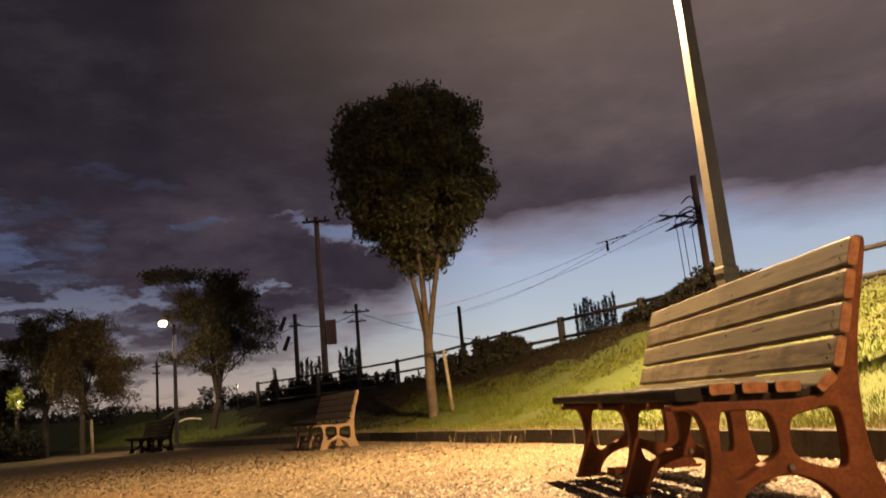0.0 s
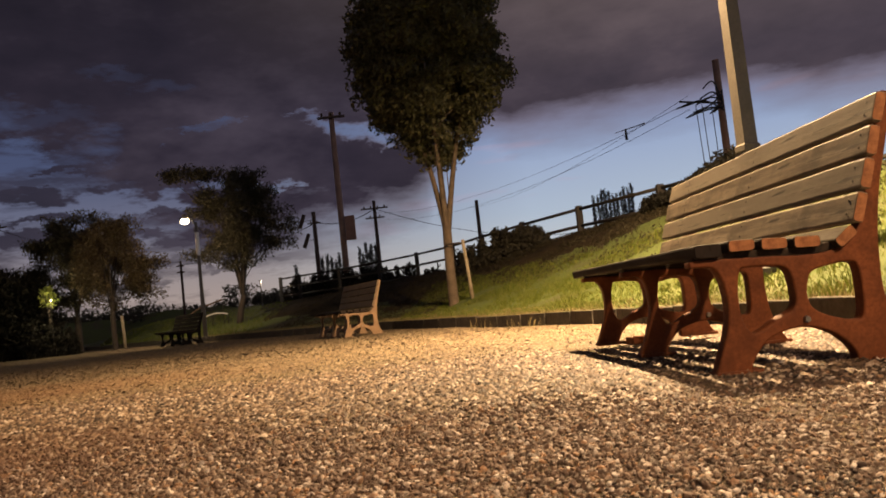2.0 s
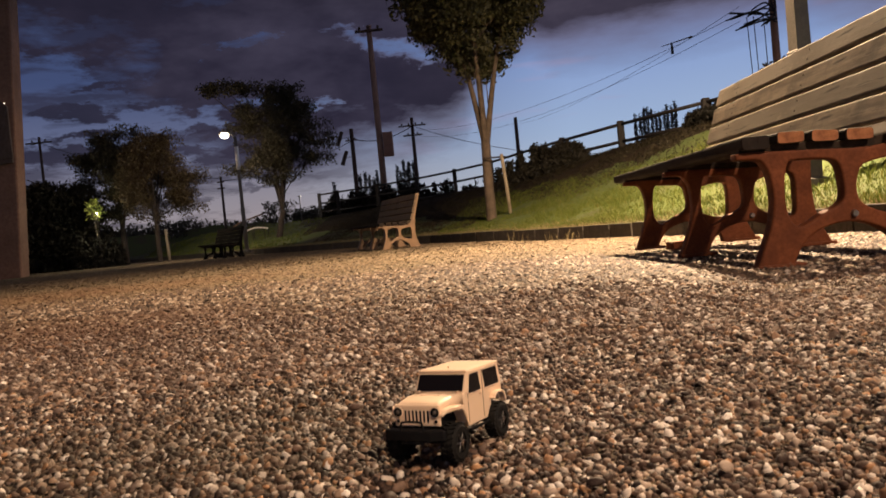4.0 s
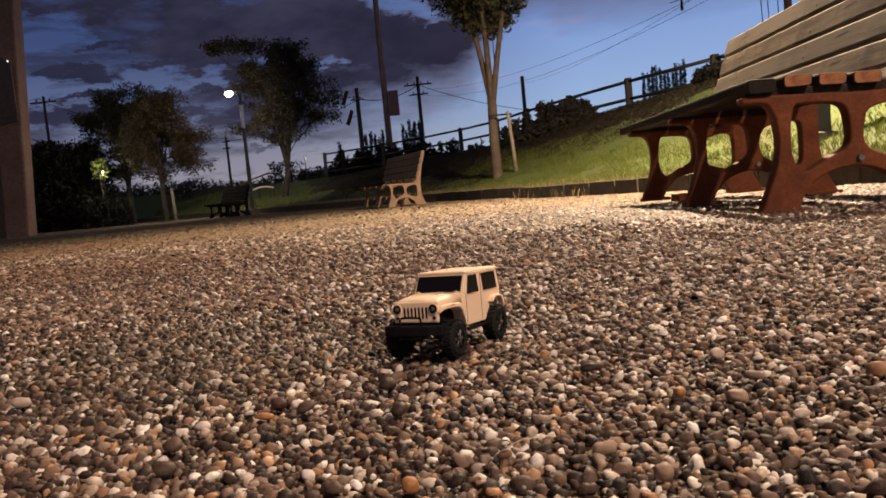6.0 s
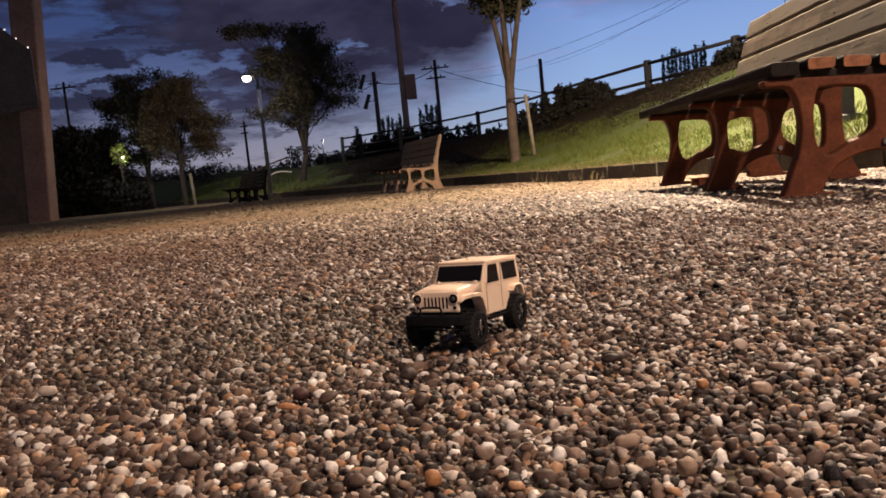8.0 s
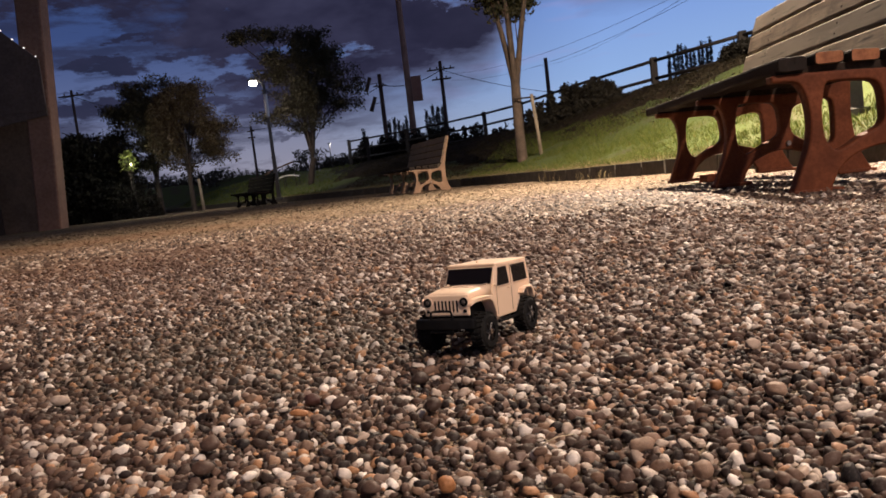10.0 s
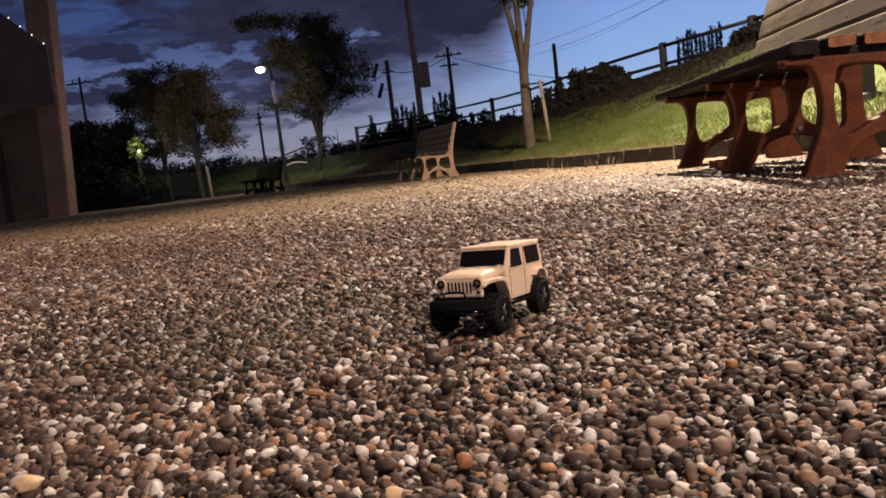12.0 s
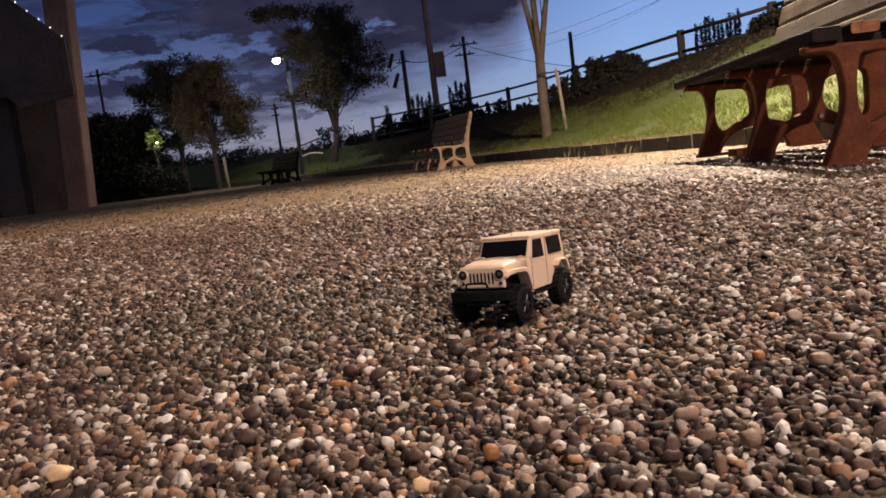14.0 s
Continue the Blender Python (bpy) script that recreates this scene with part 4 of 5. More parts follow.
        part("door_handle", bm_box((0.0045, 0.0014, 0.0012), (-0.0115, s * (W + 0.0005), 0.0452), None, 0.0003), M_BODY, body)
        part("door_hinge", bm_box((0.0026, 0.0010, 0.0012), (0.0142, s * (W + 0.0004), 0.0430), None, 0.0003), M_BODY, body)
        part("rock_slider", bm_tube([(0.0150, s * 0.0262, 0.0178), (-0.0240, s * 0.0262, 0.0178)], 0.0014, 10), M_BLACK, car)
    part("spare_wheel", cyl(0.0135, 0.0080, (-0.0625, 0, 0.0400), "x", 28), M_TYRE, car)
    # wheels
    for ax, az in ((0.0445, 0.0138), (-0.0392, 0.0166)):
        for s in (-1, 1):
            b = bmesh.new()
            prof = [(0.0085, -0.0062), (0.0132, -0.0068), (0.0150, -0.0052), (0.0156, -0.002), (0.0156, 0.002), (0.0150, 0.0052), (0.0132, 0.0068), (0.0085, 0.0062)]
            rings = [[b.verts.new((ax + r * math.cos(a), s * 0.0262 + w, az + r * math.sin(a))) for r, w in prof] for a in (2 * math.pi * k / 28 for k in range(28))]
            for k in range(28):
                for j in range(7):
                    b.faces.new((rings[k][j], rings[(k + 1) % 28][j], rings[(k + 1) % 28][j + 1], rings[k][j + 1]))
            # tread lugs
            for k in range(22):
                a = 2 * math.pi * k / 22
                for w in (-1, 1):
                    q = Matrix.Translation((ax, s * 0.0262, az)) @ Matrix.Rotation(a + 0.14 * w, 4, "Y") @ Matrix.Translation((0.0158, w * 0.0032, 0)) @ Matrix.Rotation(0.35 * w, 4, "X")
                    bm_box((0.0013, 0.0050, 0.0022), (0, 0, 0), q, 0, 2, b)
            bmesh.ops.recalc_face_normals(b, faces=b.faces)
            wheel = part("wheel", b, M_TYRE, car)
            part("rim", cyl(0.0086, 0.0106, (ax, s * 0.0262, az), "y", 24), M_BLACK, wheel)
            part("hub", cyl(0.0026, 0.0022, (ax, s * 0.0325, az), "y", 12, 0.0026), M_CHROME, wheel)
            b = None
            for k in range(6):
                a = 2 * math.pi * k / 6
                b = bm_box((0.0055, 0.0012, 0.0018), (0, 0, 0), Matrix.Translation((ax + 0.0052 * math.cos(a), s * 0.0318, az + 0.0052 * math.sin(a))) @ Matrix.Rotation(-a, 4, "Y"), 0.0003, 1, b)
            part("spokes", b, M_GUN, wheel, "dark metal spokes")
    # underside
    part("chassis", bm_box((0.112, 0.022, 0.0075), (0, 0, 0.0225), None, 0.0015), M_BLACK, car)
    part("skid_plate", bm_box((0.034, 0.016, 0.006), (0, 0, 0.0165), None, 0.002), M_CHROME, car)
    for ax, az in ((0.0445, 0.0138), (-0.0392, 0.0166)):
        part("axle", cyl(0.003, 0.045, (ax, 0, az), "y", 10), M_BLACK, car)
        d = bmesh.new()
        bmesh.ops.create_uvsphere(d, u_segments=12, v_segments=8, radius=0.0058, matrix=Matrix.Translation((ax, 0.004, az)))
        part("differential", d, M_CHROME, car, "", True)
        for s in (-1, 1):
            part("suspension_link", bm_tube([(ax, s * 0.013, 0.0155), (ax * 0.25, s * 0.009, 0.0195)], 0.0012, 8), M_CHROME, car)
            part("shock_absorber", bm_tube([(ax * 0.98, s * 0.0165, 0.017), (ax * 0.84, s * 0.0150, 0.034)], 0.0021, 10), M_CHROME, car)
    # bumpers
    fb = part("front_bumper", bm_prism([(0.0640, -0.0290), (0.0665, -0.0280), (0.0700, -0.0170), (0.0712, 0.0), (0.0700, 0.0170), (0.0665, 0.0280), (0.0640, 0.0290), (0.0585, 0.0270), (0.0585, -0.0270)], 0.0190, 0.0276, "z", 0.0010), M_BLACK, car)
    part("bull_bar", bm_tube(curve_line([(0.0690, -0.0108, 0.0262), (0.0694, -0.0102, 0.0318), (0.0694, -0.0078, 0.0346), (0.0694, 0.0078, 0.0346), (0.0694, 0.0102, 0.0318), (0.0690, 0.0108, 0.0262)], 6), 0.0010, 8), M_BLACK, fb)
    part("skid_bar", bm_tube([(0.0690, -0.0110, 0.0172), (0.0690, 0.0110, 0.0172)], 0.0011, 8), M_BLACK, fb)
    for u in (-0.0090, 0.0090):
        part("skid_bracket", bm_box((0.0020, 0.0022, 0.0040), (0.0682, u, 0.0186), None, 0.0004), M_BLACK, fb)
    part("inner_fender", bm_box((0.0330, 0.0405, 0.0135), (0.0395, 0, 0.0340), None, 0.002), M_BLACK, car)
    part("steering_link", bm_tube([(0.0560, -0.0220, 0.0150), (0.0560, 0.0220, 0.0150)], 0.0011, 8), M_CHROME, car)
    part("rear_bumper", bm_box((0.006, 0.046, 0.006), (-0.0600, 0, 0.0255), None, 0.0012), M_BLACK, car)
    return car


build_car()


# ---- trees ----
def leaf_cloud(centres, spread, per, size, rnd, squash=0.8):
    """Loose leaves round centres: folded quads of random turn."""
    C = np.repeat(np.asarray(centres), per, 0)
    n = len(C)
    P = C + rnd.normal(0, 1, (n, 3)).clip(-1.7, 1.7) * np.array([spread, spread, spread * squash])
    s = size * rnd.uniform(0.6, 1.35, (n, 1))
    u = rnd.normal(0, 1, (n, 3))
    u /= np.linalg.norm(u, axis=1, keepdims=True)
    w = np.cross(u, rnd.normal(0, 1, (n, 3)))
    w /= np.linalg.norm(w, axis=1, keepdims=True)
    nrm = np.cross(u, w)
    V = np.stack([P - u * s, P + w * s * 0.45 + nrm * s * 0.12, P + u * s, P - w * s * 0.45 + nrm * s * 0.12], 1).reshape(-1, 3)
    F = (np.arange(n)[:, None] * 4 + np.arange(4)[None])
    return V, F


def build_tree(base, fork, top, widths, trunk_r, leaf, clumps, per, mat, label, seed, spread=0.2, limbs=6, lean=(0, 0), tufts=(), gaps=-0.08, rough_edge=0.42, bow=0.16, stout=0.46):
    """widths: (height, radius) of the crown from its foot to its top."""
    rnd = np.random.default_rng(seed)
    tree = empty("tree", Matrix.Translation(base), label, "tree", "park trees")
    hs, rs = np.array([w[0] for w in widths]), np.array([w[1] for w in widths])
    bm = bm_tube(curve_line([(0, 0, -0.1), (0.01, 0, 0.05), (lean[0] * 0.4, lean[1] * 0.4, fork * 0.5), (lean[0], lean[1], fork)], 4), [trunk_r * v for v in np.interp(np.linspace(0, 1, 13), [0, 0.08, 0.4, 1], [1.45, 1.08, 0.95, 0.8])], 12)
    tips = []
    for k in range(limbs):
        a = 2 * math.pi * (k + rnd.uniform(-0.25, 0.25)) / limbs
        h = rnd.uniform(0.6, 0.92)
        zt = fork + (top - fork) * h
        r = np.interp(zt, hs, rs) * rnd.uniform(0.5, 0.8)
        tip = np.array([lean[0] + r * math.cos(a), lean[1] + r * math.sin(a), zt])
        start = np.array([lean[0] * 0.9, lean[1] * 0.9, fork * rnd.uniform(0.84, 1.0)])
        mid = start + (tip - start) * 0.5 + np.array([-math.cos(a), -math.sin(a), 0]) * r * bow
        line = curve_line([start, mid, tip], 5)
        bm_tube(line, list(np.linspace(trunk_r * stout, trunk_r * 0.10, len(line))), 7, bm)
        for j in range(5):
            s = np.array(line[2 + j * 2 if 2 + j * 2 < len(line) else -1])
            zz = min(max(s[2] + rnd.uniform(0.1, 0.7), hs[0]), hs[-1])
            b2 = a + rnd.uniform(-1.2, 1.2)
            rr = np.interp(zz, hs, rs) * rnd.uniform(0.55, 0.95)
            e = np.array([lean[0] + rr * math.cos(b2), lean[1] + rr * math.sin(b2), zz])
            bm_tube([s, s + (e - s) * 0.5 + np.array([0, 0, 0.06]), e], [trunk_r * 0.16, trunk_r * 0.1, trunk_r * 0.04], 5, bm)
            tips.append(e)
    # a limb for each outlying tuft
    for c in tufts:
        s = np.array([lean[0] + c[0] * 0.25, lean[1] + c[1] * 0.25, fork + (c[2] - fork) * 0.55])
        bm_tube([s, s + (np.array(c) - s) * 0.6 + np.array([0, 0, 0.1]), np.array(c)], [trunk_r * 0.2, trunk_r * 0.13, trunk_r * 0.06], 6, bm)
    part("trunk", bm, M_BARK if mat is M_LEAF else M_BARK_DARK, tree, "", True)
    # clumps fill the crown, thicker to the outside, with gaps
    cs = []
    while len(cs) < clumps:
        z = rnd.uniform(hs[0], hs[-1])
        R = np.interp(z, hs, rs)
        if rnd.uniform() > (R / rs.max()) ** 1.3:
            continue
        a = rnd.uniform(0, 2 * math.pi)
        wob = 1 + rough_edge * noise.noise(Vector((math.cos(a) * 1.5 + seed, math.sin(a) * 1.5, z * 1.3)))
        r = R * wob * math.sqrt(rnd.uniform(0.08, 1.0))
        p = np.array([lean[0] + r * math.cos(a), lean[1] + r * math.sin(a), z])
        if noise.noise(Vector((p[0] * 1.1 + seed, p[1] * 1.1, p[2] * 1.1))) < gaps:
            continue
        cs.append(p)
    cs += [np.array(c) + rnd.normal(0, 1, 3) * np.array([0.24, 0.24, 0.09]) for c in tufts for _ in range(9)]
    V, F = leaf_cloud(np.array(cs + tips), spread, per, leaf, rnd)
    mesh_np("crown", V, F, mat, tree)
    return tree


x, y = spot(0.0430, 13.85)
build_tree((x, y, surf(x, y) - 0.02), 1.48, 5.75, [(2.58, 0.26), (2.9, 0.58), (3.4, 1.04), (4.0, 1.36), (4.6, 1.46), (5.1, 1.46), (5.5, 1.2), (5.75, 0.6)], 0.096, 0.046, 780, 84, M_LEAF, "young zelkova with a vase-shaped green crown on the bank", 11, 0.11, 4, (0.03, 0), ((-0.72, -0.3, 3.5),), -0.5, 0.16, 0.12, 0.64)
x, y = spot(-0.2299, 26.3)
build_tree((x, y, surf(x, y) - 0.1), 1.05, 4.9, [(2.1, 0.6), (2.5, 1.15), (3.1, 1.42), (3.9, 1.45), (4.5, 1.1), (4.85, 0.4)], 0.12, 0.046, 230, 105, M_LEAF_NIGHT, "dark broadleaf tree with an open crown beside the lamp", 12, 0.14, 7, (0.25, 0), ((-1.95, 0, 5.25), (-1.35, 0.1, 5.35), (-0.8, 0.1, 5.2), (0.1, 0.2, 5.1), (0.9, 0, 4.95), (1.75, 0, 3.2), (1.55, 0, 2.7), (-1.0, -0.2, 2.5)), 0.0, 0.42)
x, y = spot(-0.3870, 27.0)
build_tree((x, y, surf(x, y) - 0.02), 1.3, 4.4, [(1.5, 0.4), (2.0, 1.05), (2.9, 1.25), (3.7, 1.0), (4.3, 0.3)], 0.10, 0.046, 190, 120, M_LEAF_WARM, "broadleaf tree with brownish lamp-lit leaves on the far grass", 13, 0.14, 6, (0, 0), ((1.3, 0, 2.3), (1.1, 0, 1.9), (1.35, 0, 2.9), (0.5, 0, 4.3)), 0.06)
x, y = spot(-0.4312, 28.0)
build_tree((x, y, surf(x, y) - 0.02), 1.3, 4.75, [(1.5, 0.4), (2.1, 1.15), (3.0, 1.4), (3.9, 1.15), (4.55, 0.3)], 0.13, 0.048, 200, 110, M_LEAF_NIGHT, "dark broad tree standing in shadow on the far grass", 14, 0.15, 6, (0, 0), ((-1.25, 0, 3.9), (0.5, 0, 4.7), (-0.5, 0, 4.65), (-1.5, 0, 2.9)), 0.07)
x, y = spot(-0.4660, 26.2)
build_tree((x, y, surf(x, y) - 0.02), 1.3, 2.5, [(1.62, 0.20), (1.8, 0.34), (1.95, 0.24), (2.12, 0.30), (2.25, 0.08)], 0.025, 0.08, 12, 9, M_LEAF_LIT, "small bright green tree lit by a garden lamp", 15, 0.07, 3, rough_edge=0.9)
# the garden lamp that lights it
x, y = spot(-0.4630, 25.7)
g = empty("garden_lamp", Matrix.Translation((x, y, surf(x, y))), "garden lamp glowing on a slim post beside a small tree", "garden lamp")
part("post", bm_tube([(0, 0, -0.05), (0, 0, 1.80)], 0.008, 10), M_FENCE, g)
b = bmesh.new()
bmesh.ops.create_uvsphere(b, u_segments=12, v_segments=8, radius=0.022, matrix=Matrix.Translation((0, 0, 1.82)))
part("globe", b, M_BULB, g, "", True)
d = bpy.data.lights.new("garden_light", "POINT")
d.energy, d.color, d.shadow_soft_size = 48, (1.0, 0.95, 0.62), 0.07
new("garden_light", d).location = (x + 0.05, y - 0.05, surf(x, y) + 1.80)
tree_foot = spot(-0.4660, 26.0)

# stakes beside the young tree
for bx, far, lean, hh, r, mat, lab in ((0.0680, 13.6, 3.5, 1.04, 0.030, M_STAKE, "pale wooden stake leaning beside the young tree"),
                                       (-0.3745, 26.8, 2.0, 1.10, 0.05, M_STAKE, "pale wooden stake beside the lamp-lit tree")):
    x, y = spot(bx, far)
    o = obj("tree_stake", bm_tube([(0, 0, -0.15), (0.005, 0, hh * 0.5), (0, 0, hh - 0.02), (0, 0, hh)], [r * 1.1, r * 1.05, r, r * 0.8], 10), mat, None, True)
    o.matrix_world = pose(x, y, surf(x, y), 0, -lean, 0)
    if hh > 1.02 and far < 20:
        part("tie_rail", bm_tube([(0.06, -0.03, hh - 0.06), (-0.30, 0.12, hh - 0.02)], 0.014, 8), M_BARK_DARK, o)
    tagged(o, lab, "stake", "tree stakes")

# ---- fence on the crest ----
FENCE = curve_line([(7.9, 3.5), (6.2, 9.3), (4.3, 13.7), (3.26, 16.0), (1.9, 19.6), (0.55, 23.7), (-2.2, 28.0), (-5.9, 31.7)], 10)


def build_fence():
    fence = empty("fence", Matrix(), "dark wooden post-and-rail fence on the bank's crest", "fence")
    pts = [Vector((p[0], p[1], 0)) for p in FENCE]
    posts, acc, need = [], 0.0, 0.65
    for a, b in zip(pts, pts[1:]):
        L = (b - a).length
        while need <= acc + L:
            posts.append(a.lerp(b, (need - acc) / L))
            need += 2.5
        acc += L
    posts.append(pts[-1])
    tops = []
    for p in posts:
        z = surf(p.x, p.y)
        t = 1.93
        tops.append((p, t))
        part("post", bm_box((0.13, 0.13, t - z + 0.3), (p.x, p.y, (t + z - 0.3) / 2), None, 0.015), M_FENCE, fence)
    for (p, t), (q, s) in zip(tops, tops[1:]):
        far = (p + q).y / 2 > 30.9
        for dz in (0.07, 0.42, 0.77):
            d = (q - p).normalized() * 0.02
            part("rail", bm_tube([Vector((p.x, p.y, t - dz)) - d, Vector((q.x, q.y, s - dz)) + d], 0.034, 12), M_GLOSS if far else M_FENCE, fence, "glossy dark metal rail" if far else "", True)


build_fence()


# low path lamp beside the end of the fence
p = Vector((-6.6, 31.15, surf(-6.6, 31.15)))
g = empty("path_lamp", Matrix.Translation(p), "low path lamp lighting the end of the fence", "path lamp")
part("post", bm_tube([(0, 0, -0.1), (0, 0, 1.02)], 0.022, 10), M_POLE, g)
part("hood", bm_box((0.12, 0.08, 0.04), (0, -0.01, 1.04), None, 0.012), M_POLE, g)
d = bpy.data.lights.new("path_light", "POINT")
d.energy, d.color, d.shadow_soft_size = 16, (1.0, 0.93, 0.82), 0.05
new("path_light", d).location = (p.x + 0.12, p.y, p.z + 1.0)


# ---- poles and cables ----
def utility_pole(bearing, far, top, r, arms, label, mat=None):
    x, y = spot(bearing, far)
    z = surf(x, y)
    pole = empty("utility_pole", Matrix.Translation((x, y, z)), label, "utility pole", "utility poles")
    part("shaft", bm_tube([(0, 0, -0.4), (0, 0, top - z)], [r, r * 0.75], 12), mat or M_POLE_WOOD, pole, "", True)
    for h, half, n in arms:
        a = part("crossarm", bm_box((half * 2, 0.1, 0.1), (0, -r, h - z), None, 0.01), M_POLE_WOOD, pole)
        for k in range(n):
            u = -half + 2 * half * (k + 0.5) / n
            part("insulator", bm_tube([(u, -r, h - z + 0.05), (u, -r, h - z + 0.12), (u, -r, h - z + 0.2)], [0.03, 0.06, 0.04], 8), M_POLE_WOOD, a)
    return pole, Vector((x, y, 0))


def cable(a, b, sag, r, label="black overhead cable sagging between poles"):
    a, b = Vector(a), Vector(b)
    pts = [a.lerp(b, t) - Vector((0, 0, sag * 4 * t * (1 - t))) for t in np.linspace(0, 1, 14)]
    return tagged(obj("cable", bm_tube(pts, r, 5), M_WIRE), label, "cable", "overhead cables")


PA, A = utility_pole(-0.1236, 60, 8.1, 0.20, [(7.2, 0.5, 2)], "dark utility pole beyond the fence")
PB, Bp = utility_pole(-0.0885, 34, 9.0, 0.15, [(8.75, 0.6, 3)], "brown utility pole with a box behind the bank", M_POLE_CONC)
C = utility_pole(-0.0455, 58, 8.2, 0.16, [(7.6, 1.0, 4), (6.9, 0.7, 2)], "dark utility pole with crossarms in the distance")[1]
D = utility_pole(-0.297, 62, 5.6, 0.12, [(5.2, 0.3, 1), (4.7, 0.3, 1)], "dark utility pole in the distance")[1]
E5 = utility_pole(0.0855, 44, 5.7, 0.13, [], "thin dark pole behind the bushes")[1]
Fp = utility_pole(-0.5275, 52, 8.6, 0.11, [(8.2, 0.9, 2)], "dark utility pole behind the dark hedge")[1]
PU, U = utility_pole(0.4165, 22, 6.3, 0.125, [], "brown utility pole with cable gear beyond the bank", M_POLE_CONC)
# sign box on the brown pole
part("equipment_box", bm_box((0.42, 0.25, 1.05), (0.36, -0.05, 3.85 - PB.location.z), None, 0.02), M_SIGN, PB, "brown metal box")
# two hanging dark weights beside the first pole
for u, h in ((-0.95, 7.4), (-0.72, 5.9)):
    part("insulator_string", bm_tube([(u + 0.22, 0, h + 0.55 - PA.location.z), (u - 0.2, 0, h - 0.5 - PA.location.z)], [0.14, 0.16], 10), M_POLE_WOOD, PA)
    part("stay", bm_tube([(u, 0, h - PA.location.z), (0, 0, h + 0.1 - PA.location.z)], 0.025, 6), M_WIRE, PA)
# cable gear on the near pole
rg = random.Random(8)
gear = part("cable_gear", bm_tube([(-0.1, -0.2, 5.0 - PU.location.z), (-1.25, -0.2, 5.15 - PU.location.z)], 0.028, 8), M_WIRE, PU)
for k in range(11):
    u = -0.15 - k * 0.09
    h = 5.0 + rg.uniform(-0.35, 0.45)
    part("cable_loop", bm_tube(curve_line([(0, -0.2, 5.0 + rg.uniform(-0.3, 0.4) - PU.location.z), (u * 0.6, -0.3, h + 0.15 - PU.location.z), (u * 1.3, -0.2, h - PU.location.z)], 5), 0.022, 6), M_WIRE, gear)
for u in (-0.35, -0.62, -0.8):
    part("hanging_cable", bm_tube([(u, -0.2, 5.0 - PU.location.z), (u * 0.92, -0.2, 2.2 - PU.location.z)], 0.013, 5), M_WIRE, gear)
cable((U.x - 0.9, U.y, 5.15), (C.x, C.y, 7.3), 0.9, 0.007)
cable((U.x - 0.9, U.y, 4.95), (C.x, C.y, 6.9), 1.1, 0.007)
cable((U.x - 0.9, U.y, 5.35), (E5.x + 1, E5.y + 20, 7.6), 0.6, 0.006)
cable((C.x, C.y, 7.6), (E5.x + 9, E5.y + 14, 4.2), 0.9, 0.02)
cable((C.x, C.y, 7.6), (A.x, A.y, 7.3), 0.5, 0.03)
cable((A.x, A.y, 7.2), (D.x, D.y, 5.3), 0.6, 0.025)
cable((Fp.x, Fp.y, 8.2), (D.x, D.y, 5.5), 0.6, 0.02)
cable((Fp.x, Fp.y, 8.2), (Fp.x - 30, Fp.y + 10, 8.5), 0.6, 0.02)
# spacer hanging on the cable
sp = (Vector((U.x - 0.9, U.y, 5.15)).lerp(Vector((C.x, C.y, 7.3)), 0.09)) - Vector((0, 0, 0.9 * 4 * 0.09 * 0.91))
o = obj("cable_clamp", bm_tube([(sp.x, sp.y, sp.z + 0.16), (sp.x, sp.y, sp.z - 0.20)], [0.03, 0.05], 8), M_WIRE)
part("spacer_bar", bm_tube([(sp.x - 0.28, sp.y + 0.34, sp.z + 0.12), (sp.x + 0.40, sp.y - 0.48, sp.z + 0.16), (sp.x + 0.48, sp.y - 0.56, sp.z + 0.17)], [0.010, 0.022, 0.034], 8), M_RAMP, o, "grey insulator bar")
tagged(o, "dark clamp hanging on the overhead cable", "cable clamp")


# ---- bushes, hedge and far woods ----
def bush(name, centre, size, count, leaf, mat, label, seed, cat="bush", shoots=0):
    rnd = np.random.default_rng(seed)
    n = count
    d = rnd.normal(0, 1, (n, 3))
    d /= np.linalg.norm(d, axis=1, keepdims=True)
    r = rnd.uniform(0.25, 1.0, (n, 1)) ** 0.5
    P = d * r * np.array(size)
    P[:, 2] = np.abs(P[:, 2]) * (1 + 0.25 * np.sin(P[:, 0] * 5 + seed))
    # upright shoots break the outline
    for _ in range(shoots):
        a, b = rnd.uniform(-0.85, 0.85, 2)
        top = size[2] * (1.12 - 0.5 * a * a) + rnd.uniform(0.04, 0.22)
        zs = np.arange(size[2] * 0.4, top, 0.035)
        P = np.concatenate([P, np.stack([a * size[0] + rnd.normal(0, 0.012, len(zs)), b * size[1] + rnd.normal(0, 0.012, len(zs)), zs], -1)])
    V, F = leaf_cloud(P + np.array(centre), leaf * 0.8, 14, leaf * 0.95, rnd)
    return tagged(mesh_np(name, V, F, mat), label, cat)


for k, (bb, far, sx, hh) in enumerate(((0.080, 18.6, 0.45, 0.46), (0.108, 18.2, 0.55, 0.58), (0.135, 17.8, 0.5, 0.52), (0.152, 17.6, 0.35, 0.40))):
    x, y = spot(bb, far)
    bush("bush", (x, y, surf(x, y) - 0.15), (sx, 0.5, hh), 380, 0.05, M_FAR, "dark leafy bush on the crest before the fence", 30 + k, "bush", 15)
